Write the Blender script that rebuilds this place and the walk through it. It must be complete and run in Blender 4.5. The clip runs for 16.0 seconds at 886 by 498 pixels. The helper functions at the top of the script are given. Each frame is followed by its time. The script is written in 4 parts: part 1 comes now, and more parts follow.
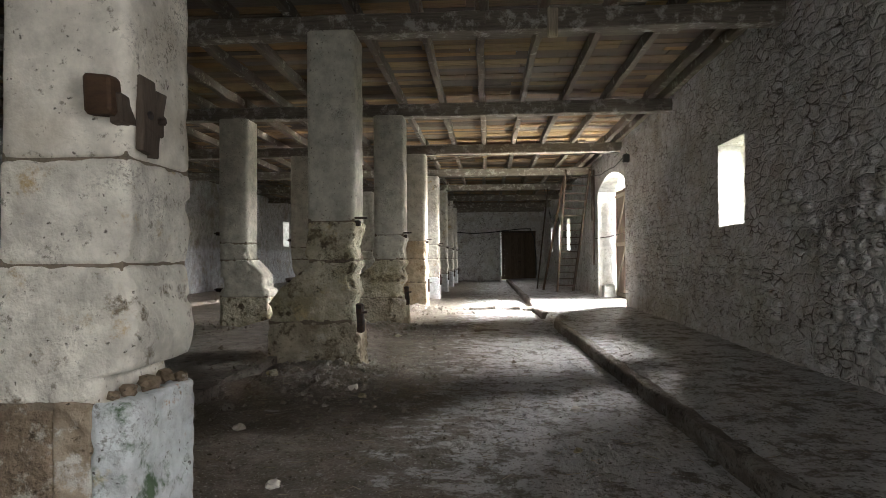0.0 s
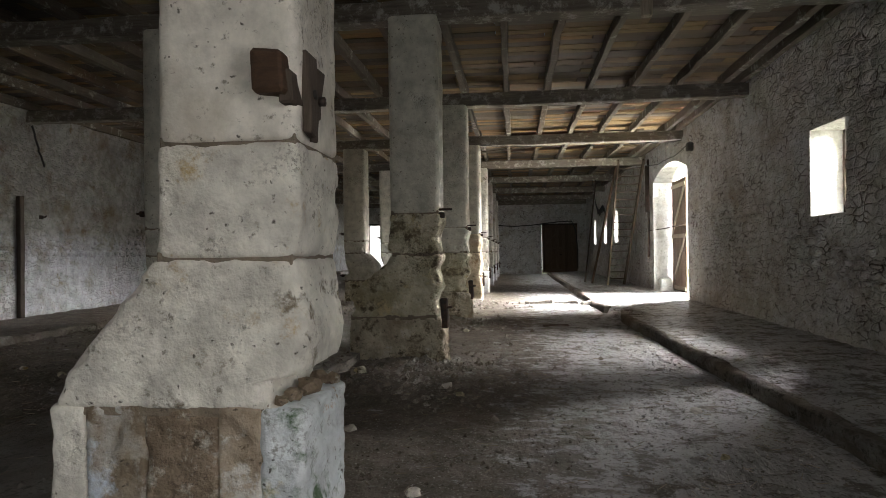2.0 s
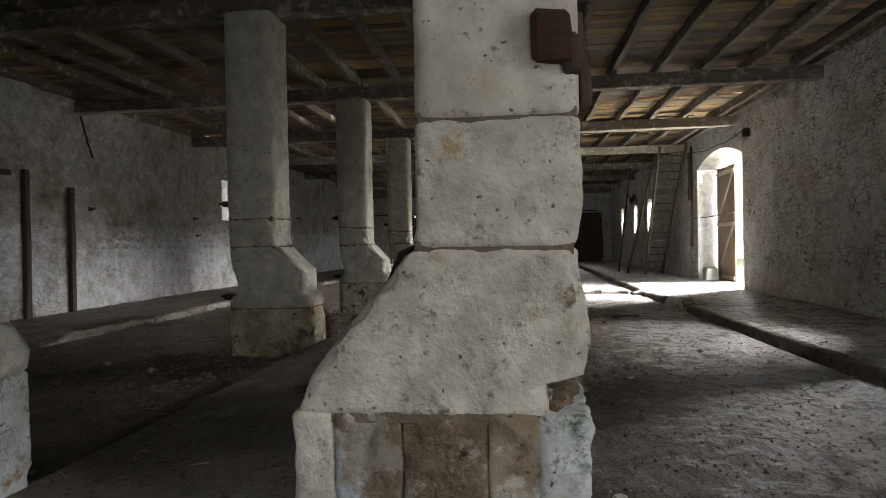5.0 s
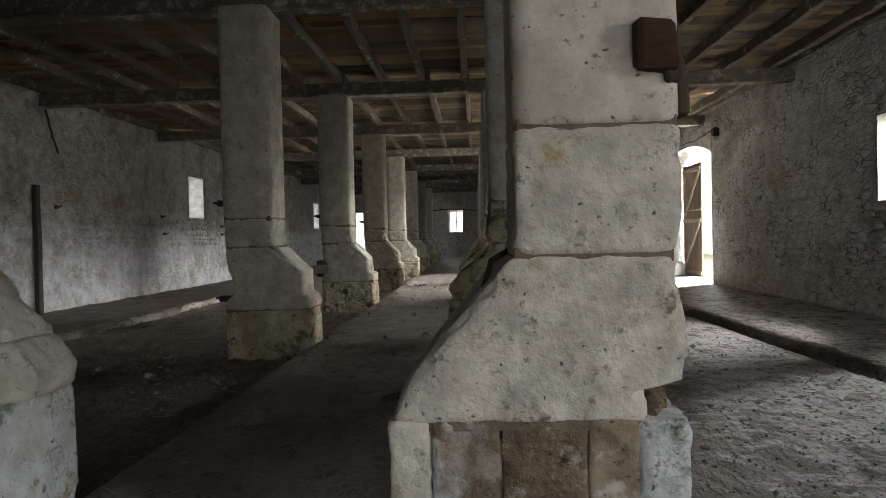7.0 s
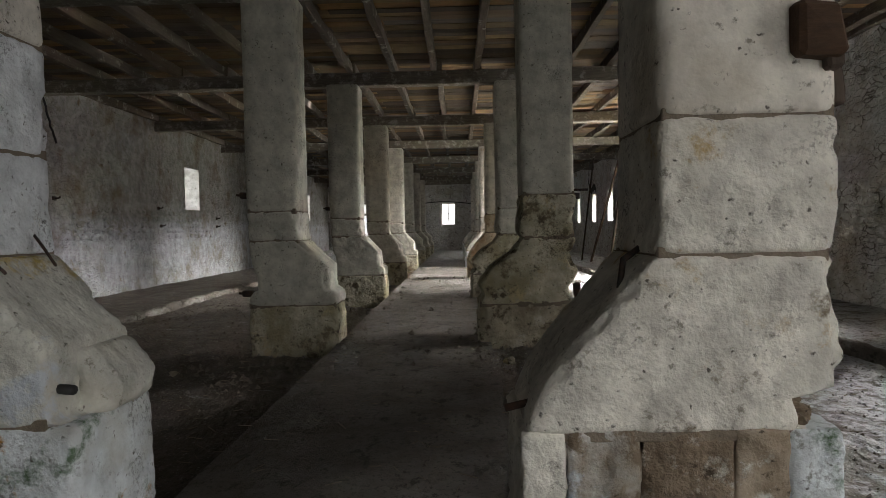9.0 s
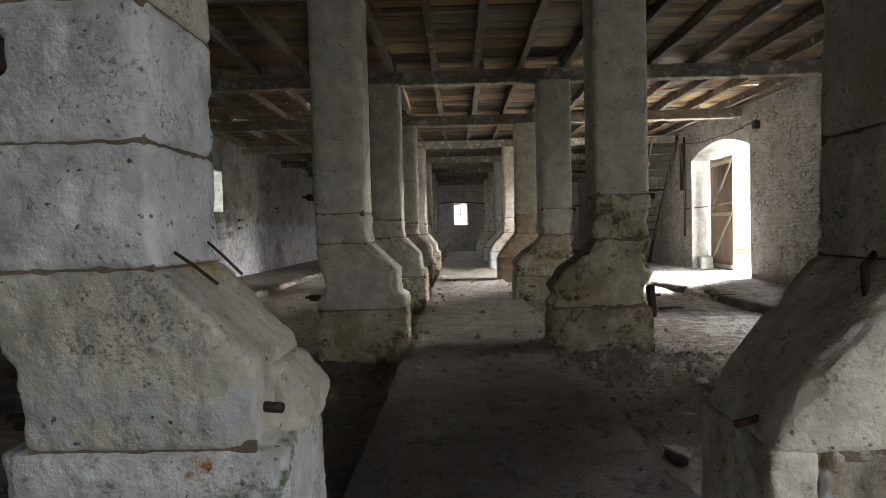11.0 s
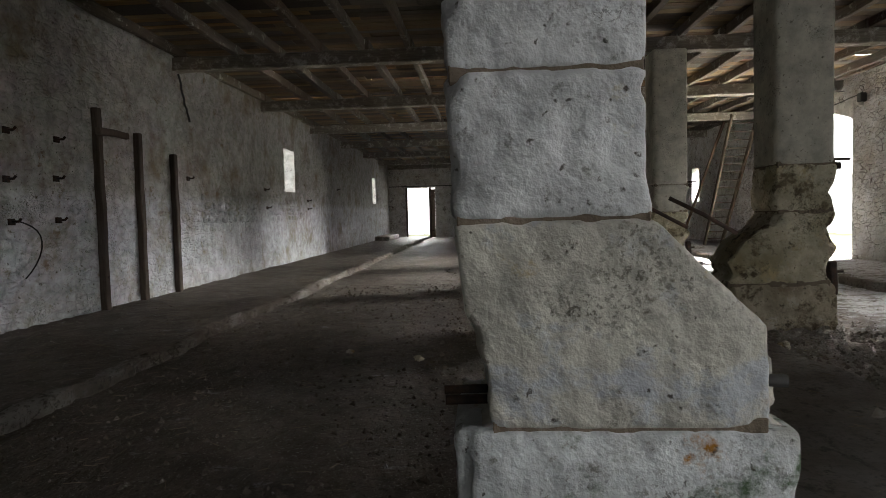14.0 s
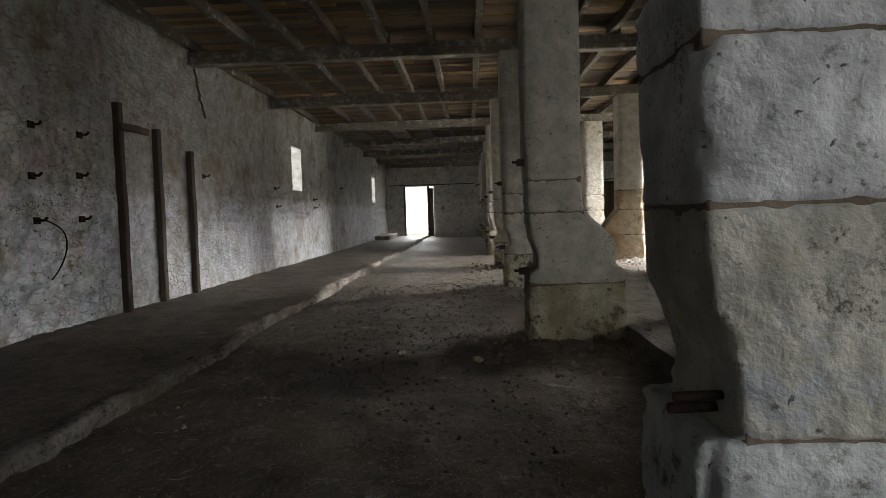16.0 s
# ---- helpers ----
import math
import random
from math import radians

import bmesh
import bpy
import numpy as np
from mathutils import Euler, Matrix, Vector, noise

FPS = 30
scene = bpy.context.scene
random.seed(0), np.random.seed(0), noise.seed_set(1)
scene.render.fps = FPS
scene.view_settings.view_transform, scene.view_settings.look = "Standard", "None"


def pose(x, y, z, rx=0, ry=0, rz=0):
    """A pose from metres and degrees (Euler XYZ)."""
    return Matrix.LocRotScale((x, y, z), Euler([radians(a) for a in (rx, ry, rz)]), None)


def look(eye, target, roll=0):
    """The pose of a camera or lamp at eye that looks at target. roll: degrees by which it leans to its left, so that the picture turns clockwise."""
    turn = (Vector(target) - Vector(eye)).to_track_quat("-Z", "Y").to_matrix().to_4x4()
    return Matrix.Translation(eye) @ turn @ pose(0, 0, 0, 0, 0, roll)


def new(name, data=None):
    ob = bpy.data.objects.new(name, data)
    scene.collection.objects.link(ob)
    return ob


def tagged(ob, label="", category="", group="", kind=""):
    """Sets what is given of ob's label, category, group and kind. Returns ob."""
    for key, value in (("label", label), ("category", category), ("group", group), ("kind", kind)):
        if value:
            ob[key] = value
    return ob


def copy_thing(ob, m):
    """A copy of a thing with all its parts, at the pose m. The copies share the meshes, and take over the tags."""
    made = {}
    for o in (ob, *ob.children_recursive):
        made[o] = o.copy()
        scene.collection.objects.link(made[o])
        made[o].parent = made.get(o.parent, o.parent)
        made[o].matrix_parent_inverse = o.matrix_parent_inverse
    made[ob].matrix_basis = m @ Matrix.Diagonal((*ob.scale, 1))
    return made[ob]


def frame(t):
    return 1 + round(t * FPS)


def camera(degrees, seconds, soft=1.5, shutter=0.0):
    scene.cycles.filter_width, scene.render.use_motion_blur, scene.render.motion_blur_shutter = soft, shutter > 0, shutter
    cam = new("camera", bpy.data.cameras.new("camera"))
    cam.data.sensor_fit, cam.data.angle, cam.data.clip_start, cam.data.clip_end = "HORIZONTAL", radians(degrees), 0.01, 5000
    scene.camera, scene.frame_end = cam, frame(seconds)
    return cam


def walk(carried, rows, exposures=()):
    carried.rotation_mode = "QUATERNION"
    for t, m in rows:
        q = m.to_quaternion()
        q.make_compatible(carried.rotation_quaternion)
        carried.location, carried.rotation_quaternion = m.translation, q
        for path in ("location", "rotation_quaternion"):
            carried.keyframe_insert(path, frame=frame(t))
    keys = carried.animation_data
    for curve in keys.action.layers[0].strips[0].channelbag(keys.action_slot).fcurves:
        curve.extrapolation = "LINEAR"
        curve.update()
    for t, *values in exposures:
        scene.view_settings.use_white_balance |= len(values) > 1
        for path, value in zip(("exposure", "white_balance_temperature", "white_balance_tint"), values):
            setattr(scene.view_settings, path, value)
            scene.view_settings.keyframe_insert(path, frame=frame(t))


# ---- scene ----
cam = camera(70.7, 16.0, 0.8)
METRES, EYE, TILT, LEAN, TURN = 5.8, 1.14, -0.5, 0.0, 3.9
ROWS = [
    (0.0, 0.0, 0.0, 0.0, 0.01, 1.34, 0.34),
    (0.5, -0.0214, 0.0145, -0.0015, 0.75, 1.35, 0.55),
    (1.0, -0.0481, 0.0249, -0.0023, 1.27, 1.23, 0.56),
    (1.5, -0.0842, 0.0347, -0.0004, 1.61, 1.02, 0.62),
    (2.0, -0.1154, 0.0445, -0.0002, 2.63, 0.78, 0.62),
    (2.5, -0.1463, 0.055, 0.0003, 3.78, 0.68, 0.61),
    (3.0, -0.1746, 0.0646, 0.0026, 3.99, 0.58, 0.61),
    (3.5, -0.2044, 0.0699, 0.0005, 4.19, 0.52, 0.75),
    (4.0, -0.2423, 0.0744, 0.0018, 3.6, 0.24, 0.82),
    (4.5, -0.2695, 0.0811, -0.0002, 3.6, 0.03, 0.91),
    (7.0, -0.3826, 0.0832, 0.0097, -0.88, -0.55, 1.26),
    (7.5, -0.3989, 0.0895, 0.0092, -1.12, -0.98, 1.39),
    (8.0, -0.4218, 0.0994, 0.0097, -1.55, -1.24, 1.2),
    (10.5, -0.5643, 0.1338, 0.0219, -3.08, -1.3, 1.38),
    (11.0, -0.6034, 0.1434, 0.0209, -2.51, -1.26, 1.36),
    (11.5, -0.6456, 0.1488, 0.0223, -1.76, -1.26, 1.21),
    (12.0, -0.6902, 0.1558, 0.0187, -1.55, -1.47, 1.4),
    (12.5, -0.7331, 0.1743, 0.0147, -1.31, -2.31, 1.53),
    (13.0, -0.7685, 0.1885, 0.0099, -0.85, -2.56, 1.49),
    (13.5, -0.8052, 0.1972, 0.0062, -0.3, -2.69, 1.38),
    (14.0, -0.8476, 0.2019, 0.0069, -0.25, -2.65, 1.41),
    (14.5, -0.8804, 0.2177, 0.0035, -0.27, -2.67, 1.57),
    (15.0, -0.9071, 0.2275, 0.0044, -0.26, -2.7, 1.53),
    (15.5, -0.934, 0.2355, 0.0039, -0.58, -2.65, 1.54),
    (16.0, -0.9576, 0.2415, 0.0036, -1.4, -2.72, 1.74),
]
walk(cam, [(t, pose(0, 0, EYE, TILT, LEAN, TURN) @ pose(METRES * x, METRES * y, METRES * z, 90 + pitch, roll, yaw)) for t, x, y, z, yaw, pitch, roll in ROWS],
     [(0.0, -0.9), (1.5, -1.05), (4.0, -1.38), (8.0, -1.28), (10.5, -1.0), (12.5, -1.0), (14.5, -0.95), (16.0, -0.8)])

# ---- world, sun, window light ----
world = bpy.data.worlds.new("world")
scene.world = world
world.use_nodes = True
wn = world.node_tree.nodes
sky = wn.new("ShaderNodeTexSky")
sky.sky_type, sky.sun_disc = "NISHITA", False
SUN_EL, SUN_AZ = radians(58), radians(200)
sky.sun_elevation, sky.sun_rotation = SUN_EL, SUN_AZ
world.node_tree.links.new(sky.outputs[0], wn["Background"].inputs[0])
wn["Background"].inputs[1].default_value = 0.15
sun = new("sun", bpy.data.lights.new("sun", "SUN"))
sun.data.energy, sun.data.angle, sun.data.color = 1.2, radians(12), (1, 0.95, 0.88)
sun.matrix_world = look((0, 0, 30), (0 - 30 * math.sin(SUN_AZ) * math.cos(SUN_EL), 0 - 30 * math.cos(SUN_AZ) * math.cos(SUN_EL), 30 - 30 * math.sin(SUN_EL)))

# the room, in metres
XL, XR, YB, YE, THICK = -10.42, 3.46, -6.5, 37.0, 0.6
BEAM_Z, BEAM_H, JOIST_H = 3.84, 0.24, 0.17
PILLAR_Y = [2.56, 7.2, 11.6, 16.0, 20.4, 24.8, 29.2, 33.4]
DAY = (1.0, 0.985, 0.972)


def day_lamp(place, aim, w, h, watts, spread=180, color=DAY):
    """Area lamp for daylight that comes in through an opening."""
    lamp = new("day_lamp", bpy.data.lights.new("day_lamp", "AREA"))
    lamp.data.shape, lamp.data.size, lamp.data.size_y = "RECTANGLE", w, h
    lamp.data.energy, lamp.data.color, lamp.data.spread = watts, color, radians(spread)
    lamp.matrix_world = look(place, [a + b for a, b in zip(place, aim)])
    return lamp


# ---- materials ----
def material(name):
    m = bpy.data.materials.new(name)
    m.use_nodes = True
    nt = m.node_tree
    return m, nt, nt.nodes["Principled BSDF"]


def node(nt, kind, **inputs):
    n = nt.nodes.new("ShaderNode" + kind)
    for key, value in inputs.items():
        n.inputs[key.replace("_", " ")].default_value = value
    return n


def grain(nt, scale, detail=6.0, rough=0.6, stretch=None, island=False):
    geo = nt.nodes.new("ShaderNodeNewGeometry")
    source = geo.outputs["Position"]
    if island:
        add = nt.nodes.new("ShaderNodeVectorMath")
        add.operation = "MULTIPLY_ADD"
        nt.links.new(geo.outputs["Random Per Island"], add.inputs[0])
        add.inputs[1].default_value = (37.0, 53.0, 71.0)
        nt.links.new(source, add.inputs[2])
        source = add.outputs[0]
    if stretch:
        mp = nt.nodes.new("ShaderNodeMapping")
        mp.inputs["Scale"].default_value = stretch
        nt.links.new(source, mp.inputs[0])
        source = mp.outputs[0]
    n = node(nt, "TexNoise", Scale=scale, Detail=detail, Roughness=rough)
    nt.links.new(source, n.inputs["Vector"])
    return n.outputs["Fac"]


def ramp(nt, fac, stops):
    r = nt.nodes.new("ShaderNodeValToRGB")
    e = r.color_ramp.elements
    while len(e) < len(stops):
        e.new(0.5)
    for item, (p, c) in zip(e, stops):
        item.position = p
        item.color = (*c, 1) if len(c) == 3 else c
    nt.links.new(fac, r.inputs[0])
    return r.outputs[0]


def mix(nt, fac, a, b, mode="MIX"):
    n = nt.nodes.new("ShaderNodeMix")
    n.data_type, n.blend_type = "RGBA", mode
    for value, slot in ((fac, n.inputs[0]), (a, n.inputs[6]), (b, n.inputs[7])):
        if isinstance(value, bpy.types.NodeSocket):
            nt.links.new(value, slot)
        else:
            slot.default_value = value if isinstance(value, float) else (*value, 1)
    return n.outputs[2]


def bump(nt, bsdf, height, strength, distance):
    b = node(nt, "Bump", Strength=strength, Distance=distance)
    nt.links.new(height, b.inputs["Height"])
    nt.links.new(b.outputs[0], bsdf.inputs["Normal"])


def mask(nt, fac, lo, hi):
    return ramp(nt, fac, [(lo, (0, 0, 0)), (hi, (1, 1, 1))])


def lime_material(name, white, stain, bare, stain_at=0.52, bare_at=0.6, pits=True, relief=0.8, extra=(), rubble_wall=False, dim_from=0.0):
    """Old limewash over stone: large grey stains, bare patches, small dark pits."""
    m, nt, bsdf = material(name)
    col = mix(nt, mask(nt, grain(nt, 5, 7, 0.65), 0.34, 0.62), [c * 0.74 for c in white], [min(0.82, c * 1.18) for c in white])
    col = mix(nt, mask(nt, grain(nt, 1.3, 9, 0.68), stain_at, stain_at + 0.16), col, stain)
    col = mix(nt, mask(nt, grain(nt, 3.1, 10, 0.72), bare_at, bare_at + 0.07), col, bare)
    col = mix(nt, mask(nt, grain(nt, 15, 6, 0.7), 0.6, 0.68), col, [c * 0.55 for c in stain])
    if extra:
        for i, (tone, scale, at_) in enumerate(extra):
            col = mix(nt, mask(nt, grain(nt, scale, 8, 0.7, (1, 1, 1 + 0.1 * i)), at_, at_ + 0.08), col, tone)
    if dim_from:
        # upper wall's shade put into the colour: darker above a ragged line
        geo = nt.nodes.new("ShaderNodeNewGeometry")
        sep = nt.nodes.new("ShaderNodeSeparateXYZ")
        nt.links.new(geo.outputs["Position"], sep.inputs[0])
        rag = nt.nodes.new("ShaderNodeMath")
        rag.operation = "MULTIPLY_ADD"
        nt.links.new(grain(nt, 4.0, 6, 0.7), rag.inputs[0])
        rag.inputs[1].default_value = 0.16
        nt.links.new(sep.outputs[2], rag.inputs[2])
        over = nt.nodes.new("ShaderNodeMapRange")
        over.inputs["From Min"].default_value, over.inputs["From Max"].default_value = dim_from, dim_from + 0.2
        nt.links.new(rag.outputs[0], over.inputs[0])
        col = mix(nt, over.outputs[0], col, mix(nt, 1.0, col, (0.76, 0.73, 0.66), "MULTIPLY"))
    if pits:
        geo = nt.nodes.new("ShaderNodeNewGeometry")
        v = node(nt, "TexVoronoi", Scale=21.0)
        wob = node(nt, "TexNoise", Scale=28.0, Detail=3.0)
        nt.links.new(geo.outputs["Position"], wob.inputs["Vector"])
        shift = nt.nodes.new("ShaderNodeVectorMath")
        shift.operation = "MULTIPLY_ADD"
        nt.links.new(wob.outputs["Color"], shift.inputs[0])
        shift.inputs[1].default_value = (0.06, 0.06, 0.06)
        nt.links.new(geo.outputs["Position"], shift.inputs[2])
        nt.links.new(shift.outputs[0], v.inputs["Vector"])
        pit = ramp(nt, v.outputs["Distance"], [(0.10, (0.88, 0.88, 0.88)), (0.21, (0, 0, 0))])
        gate = nt.nodes.new("ShaderNodeMath")
        gate.operation = "MULTIPLY"
        nt.links.new(pit, gate.inputs[0])
        nt.links.new(mask(nt, grain(nt, 7.0, 6, 0.75), 0.49, 0.56), gate.inputs[1])
        col = mix(nt, gate.outputs[0], col, (0.05, 0.04, 0.03))
    speck = nt.nodes.new("ShaderNodeMath")
    speck.operation = "MULTIPLY"
    nt.links.new(mask(nt, grain(nt, 55, 5, 0.75), 0.52, 0.57), speck.inputs[0])
    nt.links.new(ramp(nt, grain(nt, 1.9, 6, 0.65), [(0.52, (0, 0, 0)), (0.66, (0.85, 0.85, 0.85))]), speck.inputs[1])
    col = mix(nt, speck.outputs[0], col, [c * 0.28 for c in stain])
    joint = None
    if rubble_wall:
        geo = nt.nodes.new("ShaderNodeNewGeometry")
        mp = nt.nodes.new("ShaderNodeMapping")
        mp.inputs["Scale"].default_value = (1, 1, 2.0)
        warp = node(nt, "TexNoise", Scale=5.0, Detail=4.0)
        nt.links.new(geo.outputs["Position"], warp.inputs["Vector"])
        push = nt.nodes.new("ShaderNodeVectorMath")
        push.operation = "MULTIPLY_ADD"
        nt.links.new(warp.outputs["Color"], push.inputs[0])
        push.inputs[1].default_value = (0.13, 0.13, 0.13)
        nt.links.new(geo.outputs["Position"], push.inputs[2])
        nt.links.new(push.outputs[0], mp.inputs[0])
        v = nt.nodes.new("ShaderNodeTexVoronoi")
        v.feature = "DISTANCE_TO_EDGE"
        v.inputs["Scale"].default_value = 5.0
        nt.links.new(mp.outputs[0], v.inputs["Vector"])
        joint = ramp(nt, v.outputs["Distance"], [(0.0, (0, 0, 0)), (0.16, (1, 1, 1))])
        crack = ramp(nt, v.outputs["Distance"], [(0.02, (1, 1, 1)), (0.09, (0, 0, 0))])
        gate = nt.nodes.new("ShaderNodeMath")
        gate.operation = "MULTIPLY"
        nt.links.new(crack, gate.inputs[0])
        nt.links.new(ramp(nt, grain(nt, 2.0, 9, 0.8), [(0.50, (0, 0, 0)), (0.57, (rubble_wall,) * 3)]), gate.inputs[1])
        col = mix(nt, gate.outputs[0], col, (0.10, 0.08, 0.06))
    nt.links.new(col, bsdf.inputs["Base Color"])
    bsdf.inputs["Roughness"].default_value = 0.93
    bsdf.inputs["Specular IOR Level"].default_value = 0.2
    both = nt.nodes.new("ShaderNodeMath")
    both.operation = "MULTIPLY_ADD"
    nt.links.new(grain(nt, 45, 3, 0.6), both.inputs[0])
    both.inputs[1].default_value = 0.16
    nt.links.new(grain(nt, 12, 4, 0.55), both.inputs[2])
    height = both.outputs[0]
    if joint:
        add = nt.nodes.new("ShaderNodeMath")
        add.operation = "MULTIPLY_ADD"
        nt.links.new(joint, add.inputs[0])
        add.inputs[1].default_value = 0.35
        nt.links.new(height, add.inputs[2])
        height = add.outputs[0]
    bump(nt, bsdf, height, 1.0, 0.032 * relief)
    return m


LIME = lime_material("limewashed_stone", (0.65, 0.62, 0.55), (0.50, 0.46, 0.38), (0.47, 0.39, 0.27), extra=(((0.42, 0.30, 0.13), 2.6, 0.60), ((0.20, 0.165, 0.12), 4.3, 0.59)))
LIME_SMOOTH = lime_material("smooth_limewash", (0.66, 0.62, 0.55), (0.50, 0.45, 0.37), (0.50, 0.43, 0.32), 0.5, 0.66, True, 0.35)
LIME_BLUE = lime_material("bluish_limewash", (0.66, 0.68, 0.70), (0.50, 0.51, 0.50), (0.52, 0.47, 0.33), 0.55, 0.63)
SHAFT = lime_material("grey_render", (0.53, 0.51, 0.435), (0.38, 0.36, 0.30), (0.42, 0.40, 0.33), 0.55, 0.68, True, 0.4)
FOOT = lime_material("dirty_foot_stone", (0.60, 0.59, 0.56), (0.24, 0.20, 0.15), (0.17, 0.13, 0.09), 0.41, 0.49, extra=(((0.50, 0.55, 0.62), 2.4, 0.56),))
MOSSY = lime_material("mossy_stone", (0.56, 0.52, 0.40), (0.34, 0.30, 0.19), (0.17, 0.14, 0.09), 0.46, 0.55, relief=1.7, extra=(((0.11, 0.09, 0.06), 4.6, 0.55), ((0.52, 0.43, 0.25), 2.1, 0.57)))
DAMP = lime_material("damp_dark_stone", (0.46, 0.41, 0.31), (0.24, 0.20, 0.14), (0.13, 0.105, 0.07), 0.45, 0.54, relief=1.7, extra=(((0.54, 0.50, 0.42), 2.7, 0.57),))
BLUEFOOT = lime_material("stained_blue_foot", (0.62, 0.65, 0.66), (0.45, 0.45, 0.41), (0.52, 0.47, 0.33), 0.55, 0.63, extra=(((0.36, 0.17, 0.03), 4.0, 0.60), ((0.10, 0.15, 0.09), 3.0, 0.55)))
OCHRE = lime_material("ochre_stone", (0.50, 0.43, 0.32), (0.38, 0.27, 0.16), (0.30, 0.22, 0.14), 0.46, 0.58)
BARE = lime_material("bare_brown_stone", (0.26, 0.20, 0.145), (0.12, 0.09, 0.06), (0.46, 0.43, 0.37), 0.44, 0.53, relief=1.6)
EARTHY = lime_material("earth_stained_stone", (0.40, 0.33, 0.25), (0.20, 0.15, 0.10), (0.56, 0.54, 0.50), 0.46, 0.56)
GREYLIME = lime_material("greyish_limewash", (0.55, 0.54, 0.48), (0.40, 0.37, 0.30), (0.44, 0.38, 0.28), 0.54, 0.62, extra=(((0.50, 0.38, 0.14), 2.2, 0.595), ((0.48, 0.51, 0.54), 2.9, 0.56)))
MORTAR = lime_material("joint_mortar", (0.215, 0.175, 0.135), (0.17, 0.14, 0.105), (0.14, 0.11, 0.08), 0.45, 0.6, False)
WALL = lime_material("rubble_wall_limewash", (0.78, 0.76, 0.71), (0.54, 0.50, 0.44), (0.36, 0.27, 0.18), 0.52, 0.62, relief=1.5, rubble_wall=0.85)
WALL_L = lime_material("bluish_wall_limewash", (0.52, 0.53, 0.545), (0.32, 0.285, 0.23), (0.31, 0.26, 0.20), 0.50, 0.60, relief=1.3, rubble_wall=0.25, dim_from=1.55)
REVEAL = lime_material("clean_reveal_stone", (0.72, 0.71, 0.67), (0.58, 0.55, 0.48), (0.5, 0.45, 0.36), 0.55, 0.66, False)


def dirt_material(name, dark, mid, pale, pale_at):
    m, nt, bsdf = material(name)
    col = mix(nt, mask(nt, grain(nt, 2.2, 10, 0.7), 0.38, 0.62), dark, mid)
    dust = mask(nt, grain(nt, 1.1, 10, 0.74, (1.0, 0.45, 1.0)), pale_at, pale_at + 0.12)
    col = mix(nt, dust, col, pale)
    col = mix(nt, mask(nt, grain(nt, 8, 7, 0.75, (1.0, 0.6, 1.0)), 0.55, 0.61), col, [c * 0.6 for c in dark])
    col = mix(nt, mask(nt, grain(nt, 30, 5, 0.75), 0.54, 0.60), col, [c * 0.5 for c in mid])
    nt.links.new(col, bsdf.inputs["Base Color"])
    bsdf.inputs["Roughness"].default_value = 0.62
    bsdf.inputs["Specular IOR Level"].default_value = 0.25
    bump(nt, bsdf, grain(nt, 18, 10, 0.78), 1.0, 0.06)
    return m


def floor_material():
    """Dung, earth and pale lime dust; thickest down the eastern aisle, partly in place of daylight."""
    m, nt, bsdf = material("dung_and_dust")
    col = mix(nt, mask(nt, grain(nt, 2.6, 10, 0.72), 0.4, 0.62), (0.10, 0.08, 0.06), (0.22, 0.19, 0.155))
    geo = nt.nodes.new("ShaderNodeNewGeometry")
    sep = nt.nodes.new("ShaderNodeSeparateXYZ")
    nt.links.new(geo.outputs["Position"], sep.inputs[0])
    # pale share rises eastwards: real dust, plus missing daylight put into the colour
    span = nt.nodes.new("ShaderNodeMapRange")
    span.inputs["From Min"].default_value, span.inputs["From Max"].default_value = -1.3, 0.4
    span.inputs["To Min"].default_value, span.inputs["To Max"].default_value = -0.10, 0.11
    nt.links.new(sep.outputs[0], span.inputs[0])
    add = nt.nodes.new("ShaderNodeMath")
    add.operation = "ADD"
    nt.links.new(grain(nt, 5.0, 12, 0.74, (0.7, 1.0, 1.0)), add.inputs[0])
    strip = nt.nodes.new("ShaderNodeMapRange")
    strip.inputs["From Min"].default_value, strip.inputs["From Max"].default_value = 1.1, 1.9
    strip.inputs["To Min"].default_value, strip.inputs["To Max"].default_value = 0.0, -0.02
    nt.links.new(sep.outputs[0], strip.inputs[0])
    both = nt.nodes.new("ShaderNodeMath")
    both.operation = "ADD"
    nt.links.new(span.outputs[0], both.inputs[0])
    nt.links.new(strip.outputs[0], both.inputs[1])
    nt.links.new(both.outputs[0], add.inputs[1])
    pale = mask(nt, add.outputs[0], 0.50, 0.58)
    col = mix(nt, pale, col, (0.50, 0.50, 0.505))
    clods = nt.nodes.new("ShaderNodeMath")
    clods.operation = "MULTIPLY"
    nt.links.new(mask(nt, grain(nt, 8, 9, 0.8, (0.8, 0.5, 1.0)), 0.50, 0.57), clods.inputs[0])
    nt.links.new(mask(nt, grain(nt, 0.9, 6, 0.7), 0.42, 0.56), clods.inputs[1])
    col = mix(nt, clods.outputs[0], col, (0.10, 0.083, 0.062))
    col = mix(nt, mask(nt, grain(nt, 55, 4, 0.7), 0.60, 0.64), col, (0.5, 0.48, 0.44))
    col = mix(nt, mask(nt, grain(nt, 30, 6, 0.75), 0.55, 0.60), col, (0.09, 0.075, 0.058))
    nt.links.new(col, bsdf.inputs["Base Color"])
    bsdf.inputs["Roughness"].default_value = 0.58
    bsdf.inputs["Specular IOR Level"].default_value = 0.5
    bump(nt, bsdf, grain(nt, 14, 5, 0.65, (1.0, 0.5, 1.0)), 1.0, 0.04)
    return m


DIRT = floor_material()
SLAB = dirt_material("worn_concrete", (0.20, 0.175, 0.15), (0.34, 0.31, 0.27), (0.46, 0.43, 0.39), 0.55)
